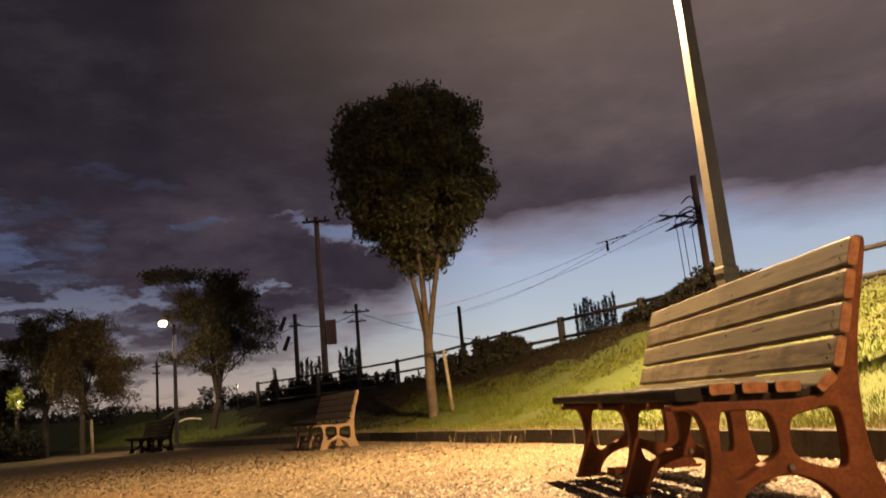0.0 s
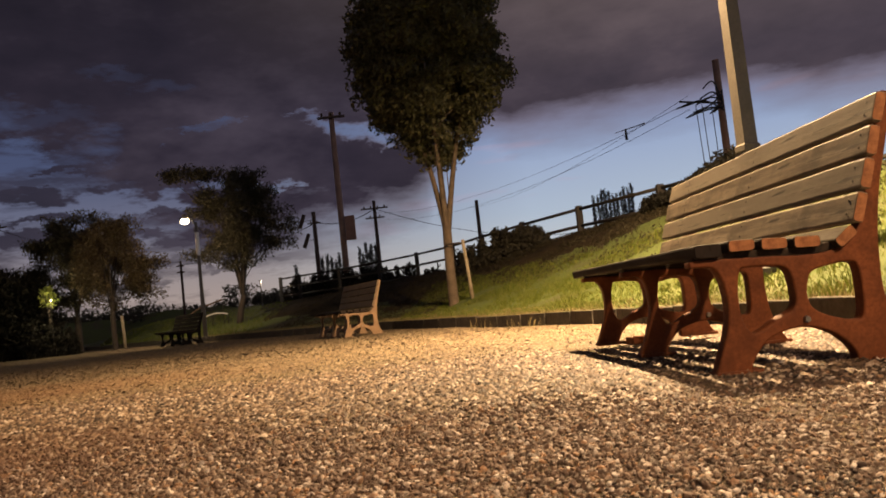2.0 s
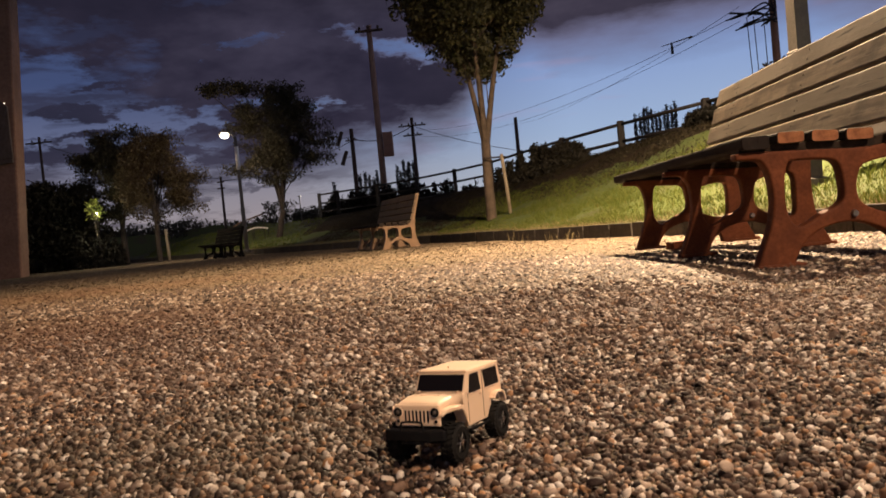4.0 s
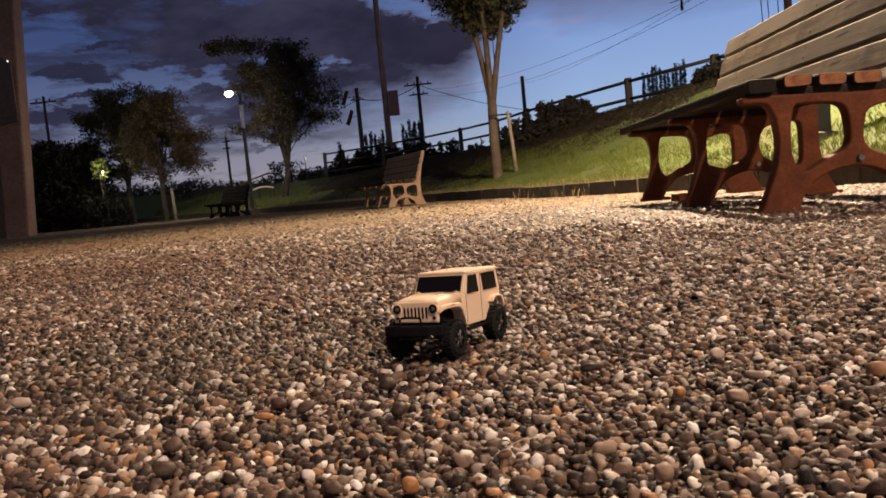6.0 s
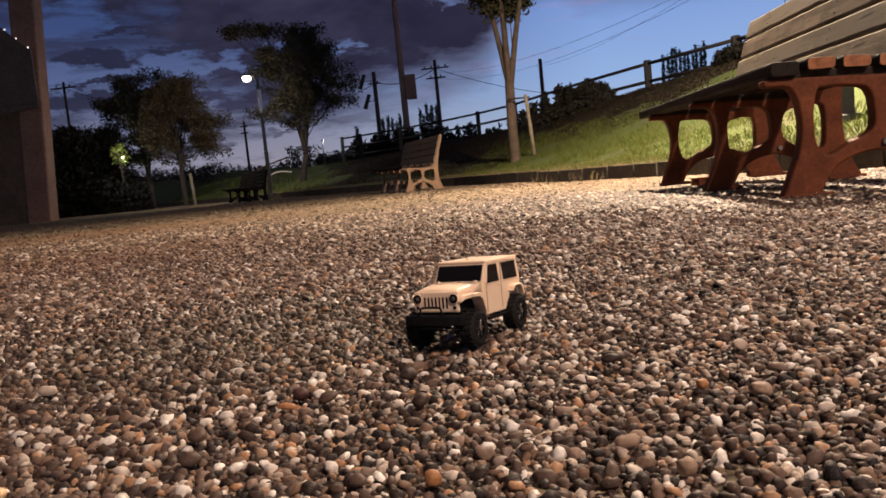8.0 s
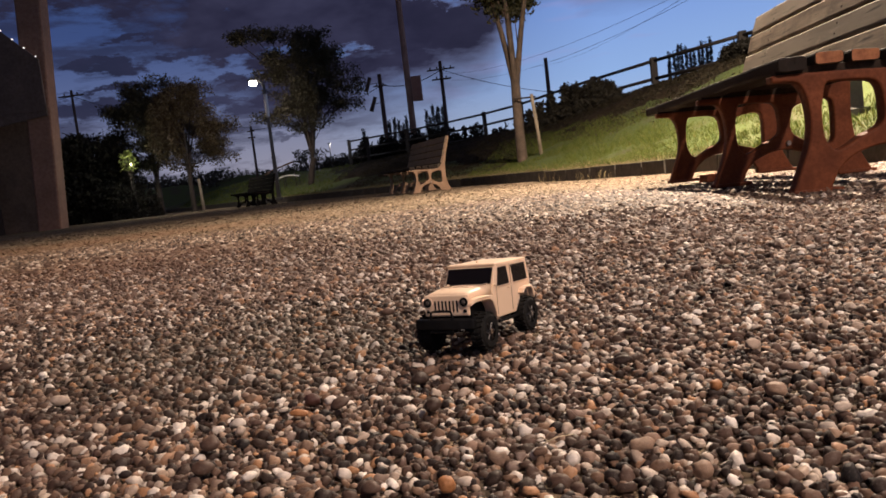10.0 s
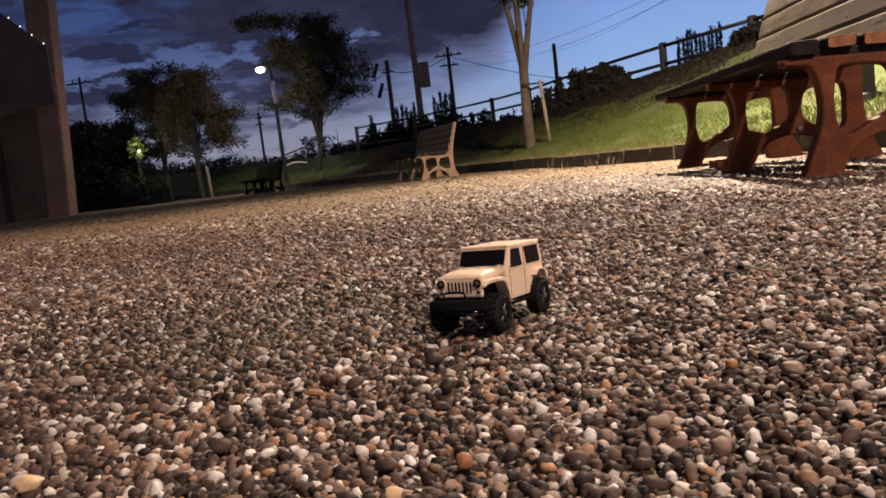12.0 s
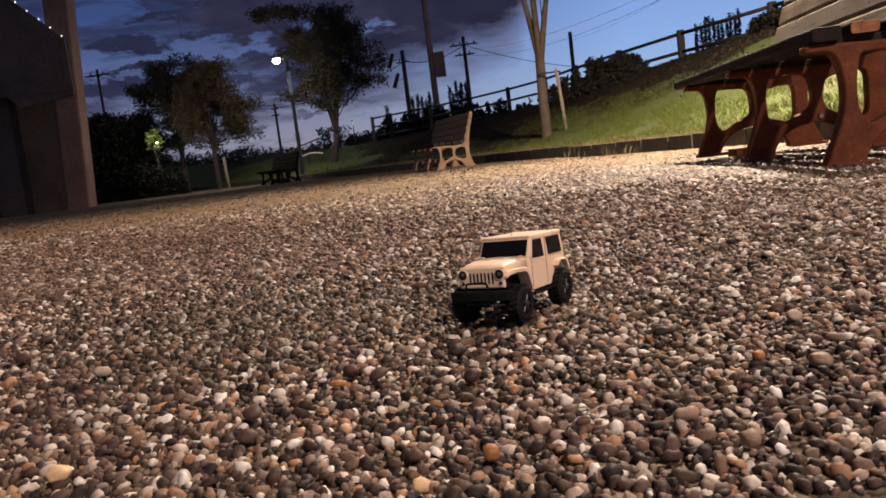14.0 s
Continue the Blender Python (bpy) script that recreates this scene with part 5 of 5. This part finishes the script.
# leafy mounds standing in for the dark mass towards the near end of the crest
for k, (px, py, sx, sy, hh) in enumerate(((4.55, 13.3, 0.6, 0.8, 0.44), (4.8, 12.6, 0.7, 0.8, 0.50), (5.1, 12.0, 0.8, 0.9, 0.62), (5.45, 11.2, 0.6, 0.8, 0.46))):
    bush("shrub", (px, py, surf(px, py) - 0.12), (sx, sy, hh), 640, 0.042, M_HEDGE, "low dark leafy mound standing in for the crest's dark mass", 50 + k, "shrub")
# leafy mounds standing in for the dark mass just behind the far part of the fence
for k in range(13):
    i = 36 + k * 2.7
    a, b = np.array(FENCE[int(i)]), np.array(FENCE[int(i) + 1])
    q = a + (b - a) * (i - int(i))
    n = np.array([-(b - a)[1], (b - a)[0]])
    q = q - n / np.linalg.norm(n) * 0.75
    foot = surf(q[0], q[1]) - 0.15
    top = np.interp(q[1], (17, 20, 25, 28, 30, 33), (1.28, 1.38, 1.54, 1.64, 1.80, 1.86))
    bush("crest_mound", (q[0], q[1], foot), (0.95, 0.55, (top - foot) * 0.93), 300, 0.06, M_HEDGE, "low dark leafy mound behind the crest fence", 80 + k, "hedge plant", 2)
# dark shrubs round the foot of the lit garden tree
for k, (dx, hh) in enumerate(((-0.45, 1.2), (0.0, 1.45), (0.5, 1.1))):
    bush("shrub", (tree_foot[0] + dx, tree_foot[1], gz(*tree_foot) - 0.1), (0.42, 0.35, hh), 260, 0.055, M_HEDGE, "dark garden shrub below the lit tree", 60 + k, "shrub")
# hedge behind the pier
x, y = spot(-0.515, 27.5)
for k, (dx, hh) in enumerate(((-1.2, 3.0), (-0.35, 3.1), (0.45, 2.7), (1.05, 2.3))):
    rnd = np.random.default_rng(70 + k)
    P = np.stack([dx + rnd.normal(0, 0.28, 520), rnd.uniform(-0.6, 0.6, 520), rnd.uniform(0, hh, 520)], -1)
    V, F = leaf_cloud(P + np.array([x, y, -0.15]), 0.12, 11, 0.085, rnd)
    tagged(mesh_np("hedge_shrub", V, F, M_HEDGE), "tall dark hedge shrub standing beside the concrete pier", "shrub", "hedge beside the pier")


def far_woods():
    """A ring of distant tree masses, lower in front on the left, with narrow poplars in places."""
    rnd = np.random.default_rng(90)
    C = []
    for a in np.linspace(-180, 180, 330):
        ang = radians(a + rnd.uniform(-0.4, 0.4))
        far = rnd.uniform(82, 100)
        # height of the belt by bearing
        h = 2.6 if a < -14 else 3.5 if a < 2 else 5.0
        h *= rnd.uniform(0.75, 1.25)
        x0, y0 = far * math.sin(ang), far * math.cos(ang)
        for _ in range(44 if abs(a) < 45 else 6):
            C.append((x0 + rnd.normal(0, 1.0), y0 + rnd.normal(0, 1.0), h * (1 - rnd.uniform() ** 1.6) - 0.2))
    V, F = leaf_cloud(np.array(C), 0.42, 17, 0.22, rnd)
    tagged(mesh_np("far_woods", V, F, M_FAR), "dark belt of distant trees round the park", "woods", kind="stuff")
    # the dark rise that the belt stands on
    a = np.linspace(0, 2 * math.pi, 241)[:-1]
    rings = [(76, -0.4), (82, 2.0), (102, 2.3), (125, -0.4)]
    V = np.stack([np.stack([r * np.sin(a), r * np.cos(a), h + (0.25 * np.sin(a * 37) + 0.2 * np.sin(a * 91)) * (h > 0)], -1) for r, h in rings]).reshape(-1, 3)
    k = np.arange(240)
    F = np.concatenate([np.stack([i * 240 + k, i * 240 + (k + 1) % 240, (i + 1) * 240 + (k + 1) % 240, (i + 1) * 240 + k], -1) for i in range(3)])
    tagged(mesh_np("ground_far_rise", V, F[:, ::-1], M_SLOPE, None, True), "low dark rise of land under the distant trees", "ground", kind="structure")
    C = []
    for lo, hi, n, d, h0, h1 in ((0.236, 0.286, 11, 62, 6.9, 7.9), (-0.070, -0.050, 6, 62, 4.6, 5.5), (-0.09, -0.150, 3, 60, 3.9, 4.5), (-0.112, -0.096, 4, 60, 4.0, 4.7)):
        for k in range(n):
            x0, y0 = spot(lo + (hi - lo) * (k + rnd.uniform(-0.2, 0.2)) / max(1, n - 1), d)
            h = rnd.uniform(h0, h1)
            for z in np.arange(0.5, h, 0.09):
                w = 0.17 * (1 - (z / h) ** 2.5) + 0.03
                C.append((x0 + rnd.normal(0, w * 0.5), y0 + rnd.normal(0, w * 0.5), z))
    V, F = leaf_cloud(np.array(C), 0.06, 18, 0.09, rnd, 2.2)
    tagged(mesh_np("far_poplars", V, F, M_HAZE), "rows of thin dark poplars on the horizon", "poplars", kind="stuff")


far_woods()


# ---- concrete overpass at the left edge ----
def build_overpass():
    x, y = spot(-0.566, 22.0)
    o = empty("overpass", pose(x, y, gz(x, y), 0, 0, 18), "concrete overpass pier with a sloping parapet and small lights", "overpass")
    b = bm_prism([(-0.62, -0.2), (0.0, -0.2), (0.56, 9.0), (-0.12, 9.0)], -0.5, 0.5, "y", 0.05)
    part("pier", b, M_CONCRETE, o)
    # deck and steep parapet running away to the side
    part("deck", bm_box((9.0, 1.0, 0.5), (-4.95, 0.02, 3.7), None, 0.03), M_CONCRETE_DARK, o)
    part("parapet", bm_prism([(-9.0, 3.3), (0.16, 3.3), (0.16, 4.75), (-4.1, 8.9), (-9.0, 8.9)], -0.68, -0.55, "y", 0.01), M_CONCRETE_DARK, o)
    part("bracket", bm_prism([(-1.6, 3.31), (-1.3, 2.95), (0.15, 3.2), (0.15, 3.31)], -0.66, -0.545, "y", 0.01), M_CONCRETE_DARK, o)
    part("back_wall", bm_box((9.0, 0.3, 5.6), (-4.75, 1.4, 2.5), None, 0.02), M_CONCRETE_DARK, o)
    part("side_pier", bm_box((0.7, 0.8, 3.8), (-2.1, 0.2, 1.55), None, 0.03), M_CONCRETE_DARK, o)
    part("drain_pipe", bm_tube([(-2.75, -0.75, -0.1), (-2.72, -0.75, 3.5)], 0.05, 10), M_RAIL, o, "pale steel pipe")
    for k in range(14):
        t = k * 0.26
        b = bmesh.new()
        bmesh.ops.create_uvsphere(b, u_segments=8, v_segments=6, radius=0.022, matrix=Matrix.Translation((0.1 - t, -0.66, 4.83 + t * 0.974)))
        part("small_light", b, M_BULB, o, "small warm light", True)
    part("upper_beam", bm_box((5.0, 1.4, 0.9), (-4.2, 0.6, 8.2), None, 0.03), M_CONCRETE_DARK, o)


build_overpass()

# handrails of a ramp at the end of the bank: a pale one that bends level, a brown one above it
for mat, lab, line in ((M_RAIL, "pale steel handrail along a ramp on the bank", ((-7.92, 0.47), (-7.62, 0.60), (-7.35, 0.68), (-7.1, 0.68), (-6.85, 0.63))),
                       (M_POLE_WOOD, "brown handrail climbing along a ramp on the bank", ((-8.3, 0.62), (-7.83, 0.90), (-7.4, 1.03), (-6.99, 1.14)))):
    h = empty("ramp_handrail", Matrix(), lab, "handrail", "ramp handrails")
    part("rail", bm_tube(curve_line([(u, 26.7, v) for u, v in line], 5), 0.028, 8), mat, h, "", True)
    for u, v in (line[0], line[len(line) // 2], line[-1]):
        part("post", bm_tube([(u, 26.7, surf(u, 26.7) - 0.1), (u, 26.7, v - 0.01)], 0.010, 8), M_FENCE, h)


# ---- grass ----
def grass(name, pts, heights, mat, rnd, width=0.006):
    n = len(pts)
    a = rnd.uniform(0, 2 * math.pi, n)
    d = np.stack([np.cos(a), np.sin(a), np.zeros(n)], -1)
    bend = rnd.normal(0, 0.35, (n, 2))
    tip = pts + np.stack([bend[:, 0] * heights, bend[:, 1] * heights, heights], -1)
    mid = pts + np.stack([bend[:, 0] * heights * 0.3, bend[:, 1] * heights * 0.3, heights * 0.55], -1)
    w = width * rnd.uniform(0.6, 1.5, (n, 1))
    V = np.stack([pts - d * w, pts + d * w, mid + d * w * 0.8, tip, mid - d * w * 0.8], 1).reshape(-1, 3)
    F = np.arange(n)[:, None] * 5 + np.arange(5)[None]
    return mesh_np(name, V, F, mat)


def bank_scatter(n, lo, hi, t0, t1, rnd, power=1.0):
    i = rnd.uniform(lo, hi, n)
    t = t0 + (t1 - t0) * rnd.uniform(0, 1, n) ** power
    out = []
    for a, b in zip(i, t):
        k = int(a)
        p = LINE[k] + (LINE[min(k + 1, len(LINE) - 1)] - LINE[k]) * (a - k)
        out.append(bank_point(p, b))
    return np.array(out)


rnd = np.random.default_rng(200)
P = bank_scatter(88000, 16, 62, 0.02, 0.80, rnd, 1.25)
keep = np.array([noise.noise(Vector((p[0] * 1.2, p[1] * 1.2, 0.5))) + 0.35 * noise.noise(Vector((p[0] * 5, p[1] * 5, 2.5))) for p in P]) > -0.72 + rnd.uniform(-0.2, 0.2, len(P))
edge = np.array([0.12 * noise.noise(Vector((p[0] * 1.3, p[1] * 1.3, 5.5))) + 0.05 * noise.noise(Vector((p[0] * 6, p[1] * 6, 1.5))) for p in P])
P = P[keep & (P[:, 2] + edge < 1.02 + 0.14 * np.clip(7.6 - P[:, 1], 0, 4) - 0.042 * np.clip(P[:, 1] - 8, 0, 6) - 0.012 * np.clip(P[:, 1] - 14, 0, None))]
H = rnd.uniform(0.022, 0.085, len(P)) * (1 + 0.6 * np.array([noise.noise(Vector((p[0] * 2, p[1] * 2, 7.5))) for p in P]))
tagged(grass("bank_grass", P - np.array([0, 0, 0.02]), H, M_GRASS, rnd, 0.0032), "lamp-lit green grass growing on the bank", "grass", kind="stuff")
P = bank_scatter(7000, 78, 98, 0.02, 0.95, rnd)
tagged(grass("mound_grass", P - np.array([0, 0, 0.02]), rnd.uniform(0.04, 0.11, len(P)), M_GRASS, rnd, 0.008), "lamp-lit green grass on the far mound", "grass", kind="stuff")
P = bank_scatter(14000, 16, 90, 0.012, 0.08, rnd, 1.5)
tagged(grass("kerb_grass", P - np.array([0, 0, 0.02]), rnd.uniform(0.02, 0.07, len(P)), M_DRY, rnd, 0.003), "pale dry grass fringe along the kerb", "grass", kind="stuff")
# dark leaves added to deepen the unlit upper bank
P = np.concatenate([bank_scatter(27000, 16, 78, 0.36, 1.06, rnd, 0.7), bank_scatter(9000, 57, 76, 0.06, 0.6, rnd)])
V, F = leaf_cloud(P, 0.03, 2, 0.022, rnd)
tagged(mesh_np("ground_dark_leaves", V, F, M_BANK_LEAF), "small dark leaves filling in the unlit upper bank", "ivy", kind="stuff")
# dry tufts at the foot of the kerb
C = []
for k in range(5):
    i = rnd.uniform(33, 50)
    p = LINE[int(i)]
    c = np.array([p[0] - 0.03, p[1], gz(p[0], p[1])])
    for _ in range(14):
        C.append(c + np.array([rnd.normal(0, 0.05) - 0.02, rnd.normal(0, 0.12), 0]))
C = np.array(C)
tagged(grass("gutter_grass", C, rnd.uniform(0.04, 0.17, len(C)), M_DRY, rnd, 0.0025), "thin dry weeds sprouting at the foot of the kerb", "weeds", kind="stuff")


# ---- pebbles ----
def dome(rings, seg):
    """A stone as a cap over rings of (radius, height)."""
    V, F = [(0, 0, 1)], []
    for i, (r, h) in enumerate(rings):
        for k in range(seg):
            a = 2 * math.pi * (k + 0.5 * (i % 2)) / seg
            V.append((r * math.cos(a), r * math.sin(a), h))
    F += [(0, 1 + k, 1 + (k + 1) % seg) for k in range(seg)]
    for i in range(len(rings) - 1):
        for k in range(seg):
            p, q = 1 + i * seg + k, 1 + i * seg + (k + 1) % seg
            n = (k + i % 2) % seg
            u, w = 1 + (i + 1) * seg + n, 1 + (i + 1) * seg + (n + seg - 1) % seg
            F += [(p, w, u), (p, u, q)]
    return np.array(V), np.array(F)


STONE = {3: dome([(0.62, 0.78), (0.98, 0.22), (0.88, -0.42)], 6), 2: dome([(0.62, 0.78), (1.0, 0.0)], 6), 1: dome([(0.80, 0.60), (1.0, -0.25)], 5), 0: dome([(1.0, -0.15)], 5)}


def pebbles(name, y0, y1, pitch, size, sub, seed, mat, flat=(0.6, 0.95), inside=None, fade=(0.0, 0.0), round_off=True):
    """Rounded stones strewn over a stretch of the plaza, each with its own shape and tilt."""
    rnd = np.random.default_rng(seed)
    X, Y = np.meshgrid(np.arange(-10.5, 5.0, pitch), np.arange(y0, y1, pitch))
    X, Y = X.ravel(), Y.ravel()
    # bands thin out into one another
    k = fan(X, Y) & (Y - y0 + 1e-6 > fade[0] * rnd.uniform(0, 1, len(Y))) & (y1 - Y > fade[1] * rnd.uniform(0, 1, len(Y)))
    if inside is not None:
        k &= inside(X, Y)
    X, Y = X[k], Y[k]
    n = len(X)
    X, Y = X + rnd.uniform(-0.6, 0.6, n) * pitch, Y + rnd.uniform(-0.6, 0.6, n) * pitch
    B, F = STONE[sub]
    s = size * rnd.lognormal(0, 0.34, n).clip(0.45, 1.7)
    axes = np.stack([s * rnd.uniform(0.95, 1.4, n), s * rnd.uniform(0.75, 1.1, n), s * rnd.uniform(*flat, n)], -1)
    q = rnd.normal(0, 1, (n, 2)) * 0.2
    yaw = rnd.uniform(0, 2 * math.pi, n)
    w, w2 = rnd.normal(0, 1, (n, 3)), rnd.normal(0, 1.6, (n, 3))
    lump = 1 + 0.20 * np.sin(1.7 * (B @ w.T).T + rnd.uniform(0, 6, (n, 1))) + 0.20 * np.sin(2.4 * (B @ w2.T).T + rnd.uniform(0, 6, (n, 1)))
    V = B[None] * axes[:, None, :] * lump[..., None]
    cy, sy = np.cos(yaw)[:, None], np.sin(yaw)[:, None]
    x, y, z = V[..., 0] * cy - V[..., 1] * sy, V[..., 0] * sy + V[..., 1] * cy, V[..., 2]
    z = z + x * q[:, :1] + y * q[:, 1:]
    base = ground_z(X, Y) - 0.006 + axes[:, 2] * rnd.uniform(0.1, 0.95, n)
    V = np.stack([x + X[:, None], y + Y[:, None], z + base[:, None]], -1).reshape(-1, 3)
    F = (F[None] + (np.arange(n) * len(B))[:, None, None]).reshape(-1, 3)
    ob = mesh_np(name, V, F, mat, None, round_off)
    return tagged(ob, "loose rounded pebbles in brown, grey, ochre and white", "pebbles", kind="stuff")


def fan(X, Y):
    """The stretch of plaza before the bench and the toy, widening away."""
    return (X > -0.12 - 0.72 * (Y + 0.32)) & (X < 0.22 + 0.56 * (Y + 0.32))


pebbles("nearest_pebbles", 0.0, 0.40, 0.0048, 0.0026, 3, 300, M_PEBBLE, (0.6, 1.0), fade=(0, 0.1))
pebbles("near_pebbles", 0.30, 0.88, 0.0054, 0.0028, 2, 301, M_PEBBLE, (0.6, 1.0), fade=(0.1, 0.15))
pebbles("middle_pebbles", 0.73, 2.1, 0.0084, 0.0041, 1, 302, M_PEBBLE_SMALL, fade=(0.15, 0.9), round_off=False)
pebbles("further_pebbles", 1.4, 4.3, 0.0135, 0.0066, 0, 303, M_PEBBLE_MID, (0.45, 0.7), fade=(0.9, 1.2))
pebbles("far_gravel", 3.1, 8.2, 0.0220, 0.0075, 0, 304, M_PEBBLE_FAR, (0.3, 0.5), lambda X, Y: X < 2.40 - 0.06 * Y, (1.2, 1.4))
pebbles("farthest_gravel", 6.8, 14.0, 0.0380, 0.0105, 0, 305, M_PEBBLE_FAR, (0.2, 0.4), lambda X, Y: X < 1.85 - 0.42 * (Y - 7.5), (1.4, 3))


def loose_pebbles():
    """Larger single stones lying on top of the gravel round the toy."""
    rnd = np.random.default_rng(401)
    shapes = []
    for k in range(10):
        B, F = dome([(0.52, 0.84), (0.86, 0.42), (0.98, 0.0), (0.80, -0.45)], 8)
        w, w2 = rnd.normal(0, 1, 3), rnd.normal(0, 1.7, 3)
        V = B * (1 + 0.15 * np.sin(1.8 * (B @ w) + k) + 0.09 * np.sin(2.3 * (B @ w2) + 2 * k))[:, None] * np.array([rnd.uniform(1.0, 1.4), rnd.uniform(0.75, 1.0), rnd.uniform(0.55, 0.8)])
        me = bpy.data.meshes.new("pebble")
        me.from_pydata([tuple(v) for v in V], [], [tuple(int(i) for i in f) for f in F])
        me.materials.append(M_PEBBLE_ONE)
        me.shade_smooth()
        shapes.append(me)
    n = 0
    while n < 280:
        x, y = rnd.uniform(-0.5, 0.75), 0.05 + 0.95 * rnd.uniform() ** 1.2
        if x < -0.1 - 0.62 * (y + 0.32) or x > 0.2 + 0.5 * (y + 0.32) or (-0.03 < x < 0.16 and 0.28 < y < 0.5):
            continue
        r = 0.0036 * rnd.lognormal(0, 0.30)
        ob = new("pebble", shapes[int(rnd.integers(0, 10))])
        ob.parent = GROUND
        ob.matrix_basis = Matrix.Translation((x, y, gz(x, y) - 0.001 + r * 0.7)) @ Matrix.Rotation(rnd.uniform(0, 6.28), 4, "Z") @ Matrix.Rotation(rnd.normal(0, 0.25), 4, "X") @ Matrix.Scale(r, 4)
        n += 1


loose_pebbles()


def marked_stone(x, y, half, wide, tall, turn, mat, label, seed):
    """One larger stone that stands out from the gravel."""
    rnd = random.Random(seed)
    b = bmesh.new()
    bmesh.ops.create_icosphere(b, subdivisions=3, radius=1.0)
    off = Vector((rnd.uniform(0, 9), rnd.uniform(0, 9), rnd.uniform(0, 9)))
    for v in b.verts:
        n = v.co.normalized()
        box = 1 / max(abs(n.x), abs(n.y), abs(n.z))
        v.co = n * (0.80 + 0.17 * box) * (0.80 + 0.16 * noise.noise(n * 1.4 + off) + 0.04 * noise.noise(n * 4 + off))
        v.co = Vector((v.co.x * half, v.co.y * wide, v.co.z * tall))
    o = obj("stone", b, mat, None, True)
    o.matrix_world = pose(x, y, gz(x, y) + tall * 0.62, rnd.uniform(-8, 8), rnd.uniform(-8, 8), turn)
    tagged(o, label, "stone", "larger stones in the gravel")


M_MAROON = m_plain("maroon_stone", (0.050, 0.022, 0.018), (0.085, 0.036, 0.028), 160, 0.55, 0.0, 0.2, 0.0006, 0.3)
M_TAN_STONE = m_plain("tan_stone", (0.24, 0.155, 0.105), (0.36, 0.25, 0.175), 160, 0.6, 0.0, 0.2, 0.0006, 0.3)
M_OCHRE = m_plain("ochre_stone", (0.27, 0.115, 0.042), (0.42, 0.20, 0.08), 160, 0.6, 0.0, 0.2, 0.0006, 0.3)
M_PALE = m_plain("pale_stone", (0.60, 0.52, 0.45), (0.80, 0.73, 0.66), 160, 0.6, 0.0, 0.2, 0.0006, 0.3)
M_CREAM = m_plain("cream_stone", (0.62, 0.40, 0.20), (0.80, 0.58, 0.33), 160, 0.55, 0.0, 0.2, 0.0006, 0.3)
for n, (x, y, a, w, h, turn, mat, lab) in enumerate((
        (-0.059, 0.222, 0.0075, 0.0060, 0.0052, 10, M_MAROON, "dark maroon stone resting on the gravel"),
        (-0.063, 0.197, 0.0085, 0.0055, 0.0032, -8, M_OCHRE, "flat ochre stone lying before a maroon one"),
        (-0.045, 0.220, 0.0062, 0.0050, 0.0040, 25, M_PALE, "pale grey stone beside a maroon one"),
        (0.212, 0.171, 0.0050, 0.0046, 0.0044, 30, M_OCHRE, "bright ochre stone among darker pebbles"),
        (0.241, 0.149, 0.0082, 0.0066, 0.0056, -20, M_TAN_STONE, "tan rounded stone among darker pebbles"),
        (0.150, 0.080, 0.0085, 0.0058, 0.0045, -6, M_TAN_STONE, "long tan stone lying flat on the gravel"),
        (0.171, 0.040, 0.0062, 0.0056, 0.0054, 12, M_TAN_STONE, "smooth tan stone standing out of the gravel"),
        (0.019, 0.017, 0.0052, 0.0048, 0.0046, 4, M_CREAM, "square cream-yellow stone in the gravel"),
        (0.050, 0.048, 0.0056, 0.0050, 0.0052, 35, M_OCHRE, "rough ochre stone in the gravel"),
        (-0.189, 0.066, 0.0085, 0.0068, 0.0056, 15, M_CREAM, "cream stone in the gravel"))):
    marked_stone(x, y, a, w, h, turn, mat, lab, 600 + n)
# two bits of dry straw
for n, (x, y, turn, long) in enumerate(((0.108, 0.085, 28, 0.020), (0.099, 0.086, -48, 0.011))):
    o = obj("straw", bm_tube([(-long / 2, 0, 0.0075), (0, 0.0008, 0.0088), (long / 2, 0, 0.0080)], [0.00035, 0.0004, 0.0002], 6), M_DRY_STRAW, None, True)
    o.matrix_world = pose(x, y, gz(x, y), 0, 0, turn)
    tagged(o, "pale dry straw lying across the pebbles", "straw", "bits of straw")
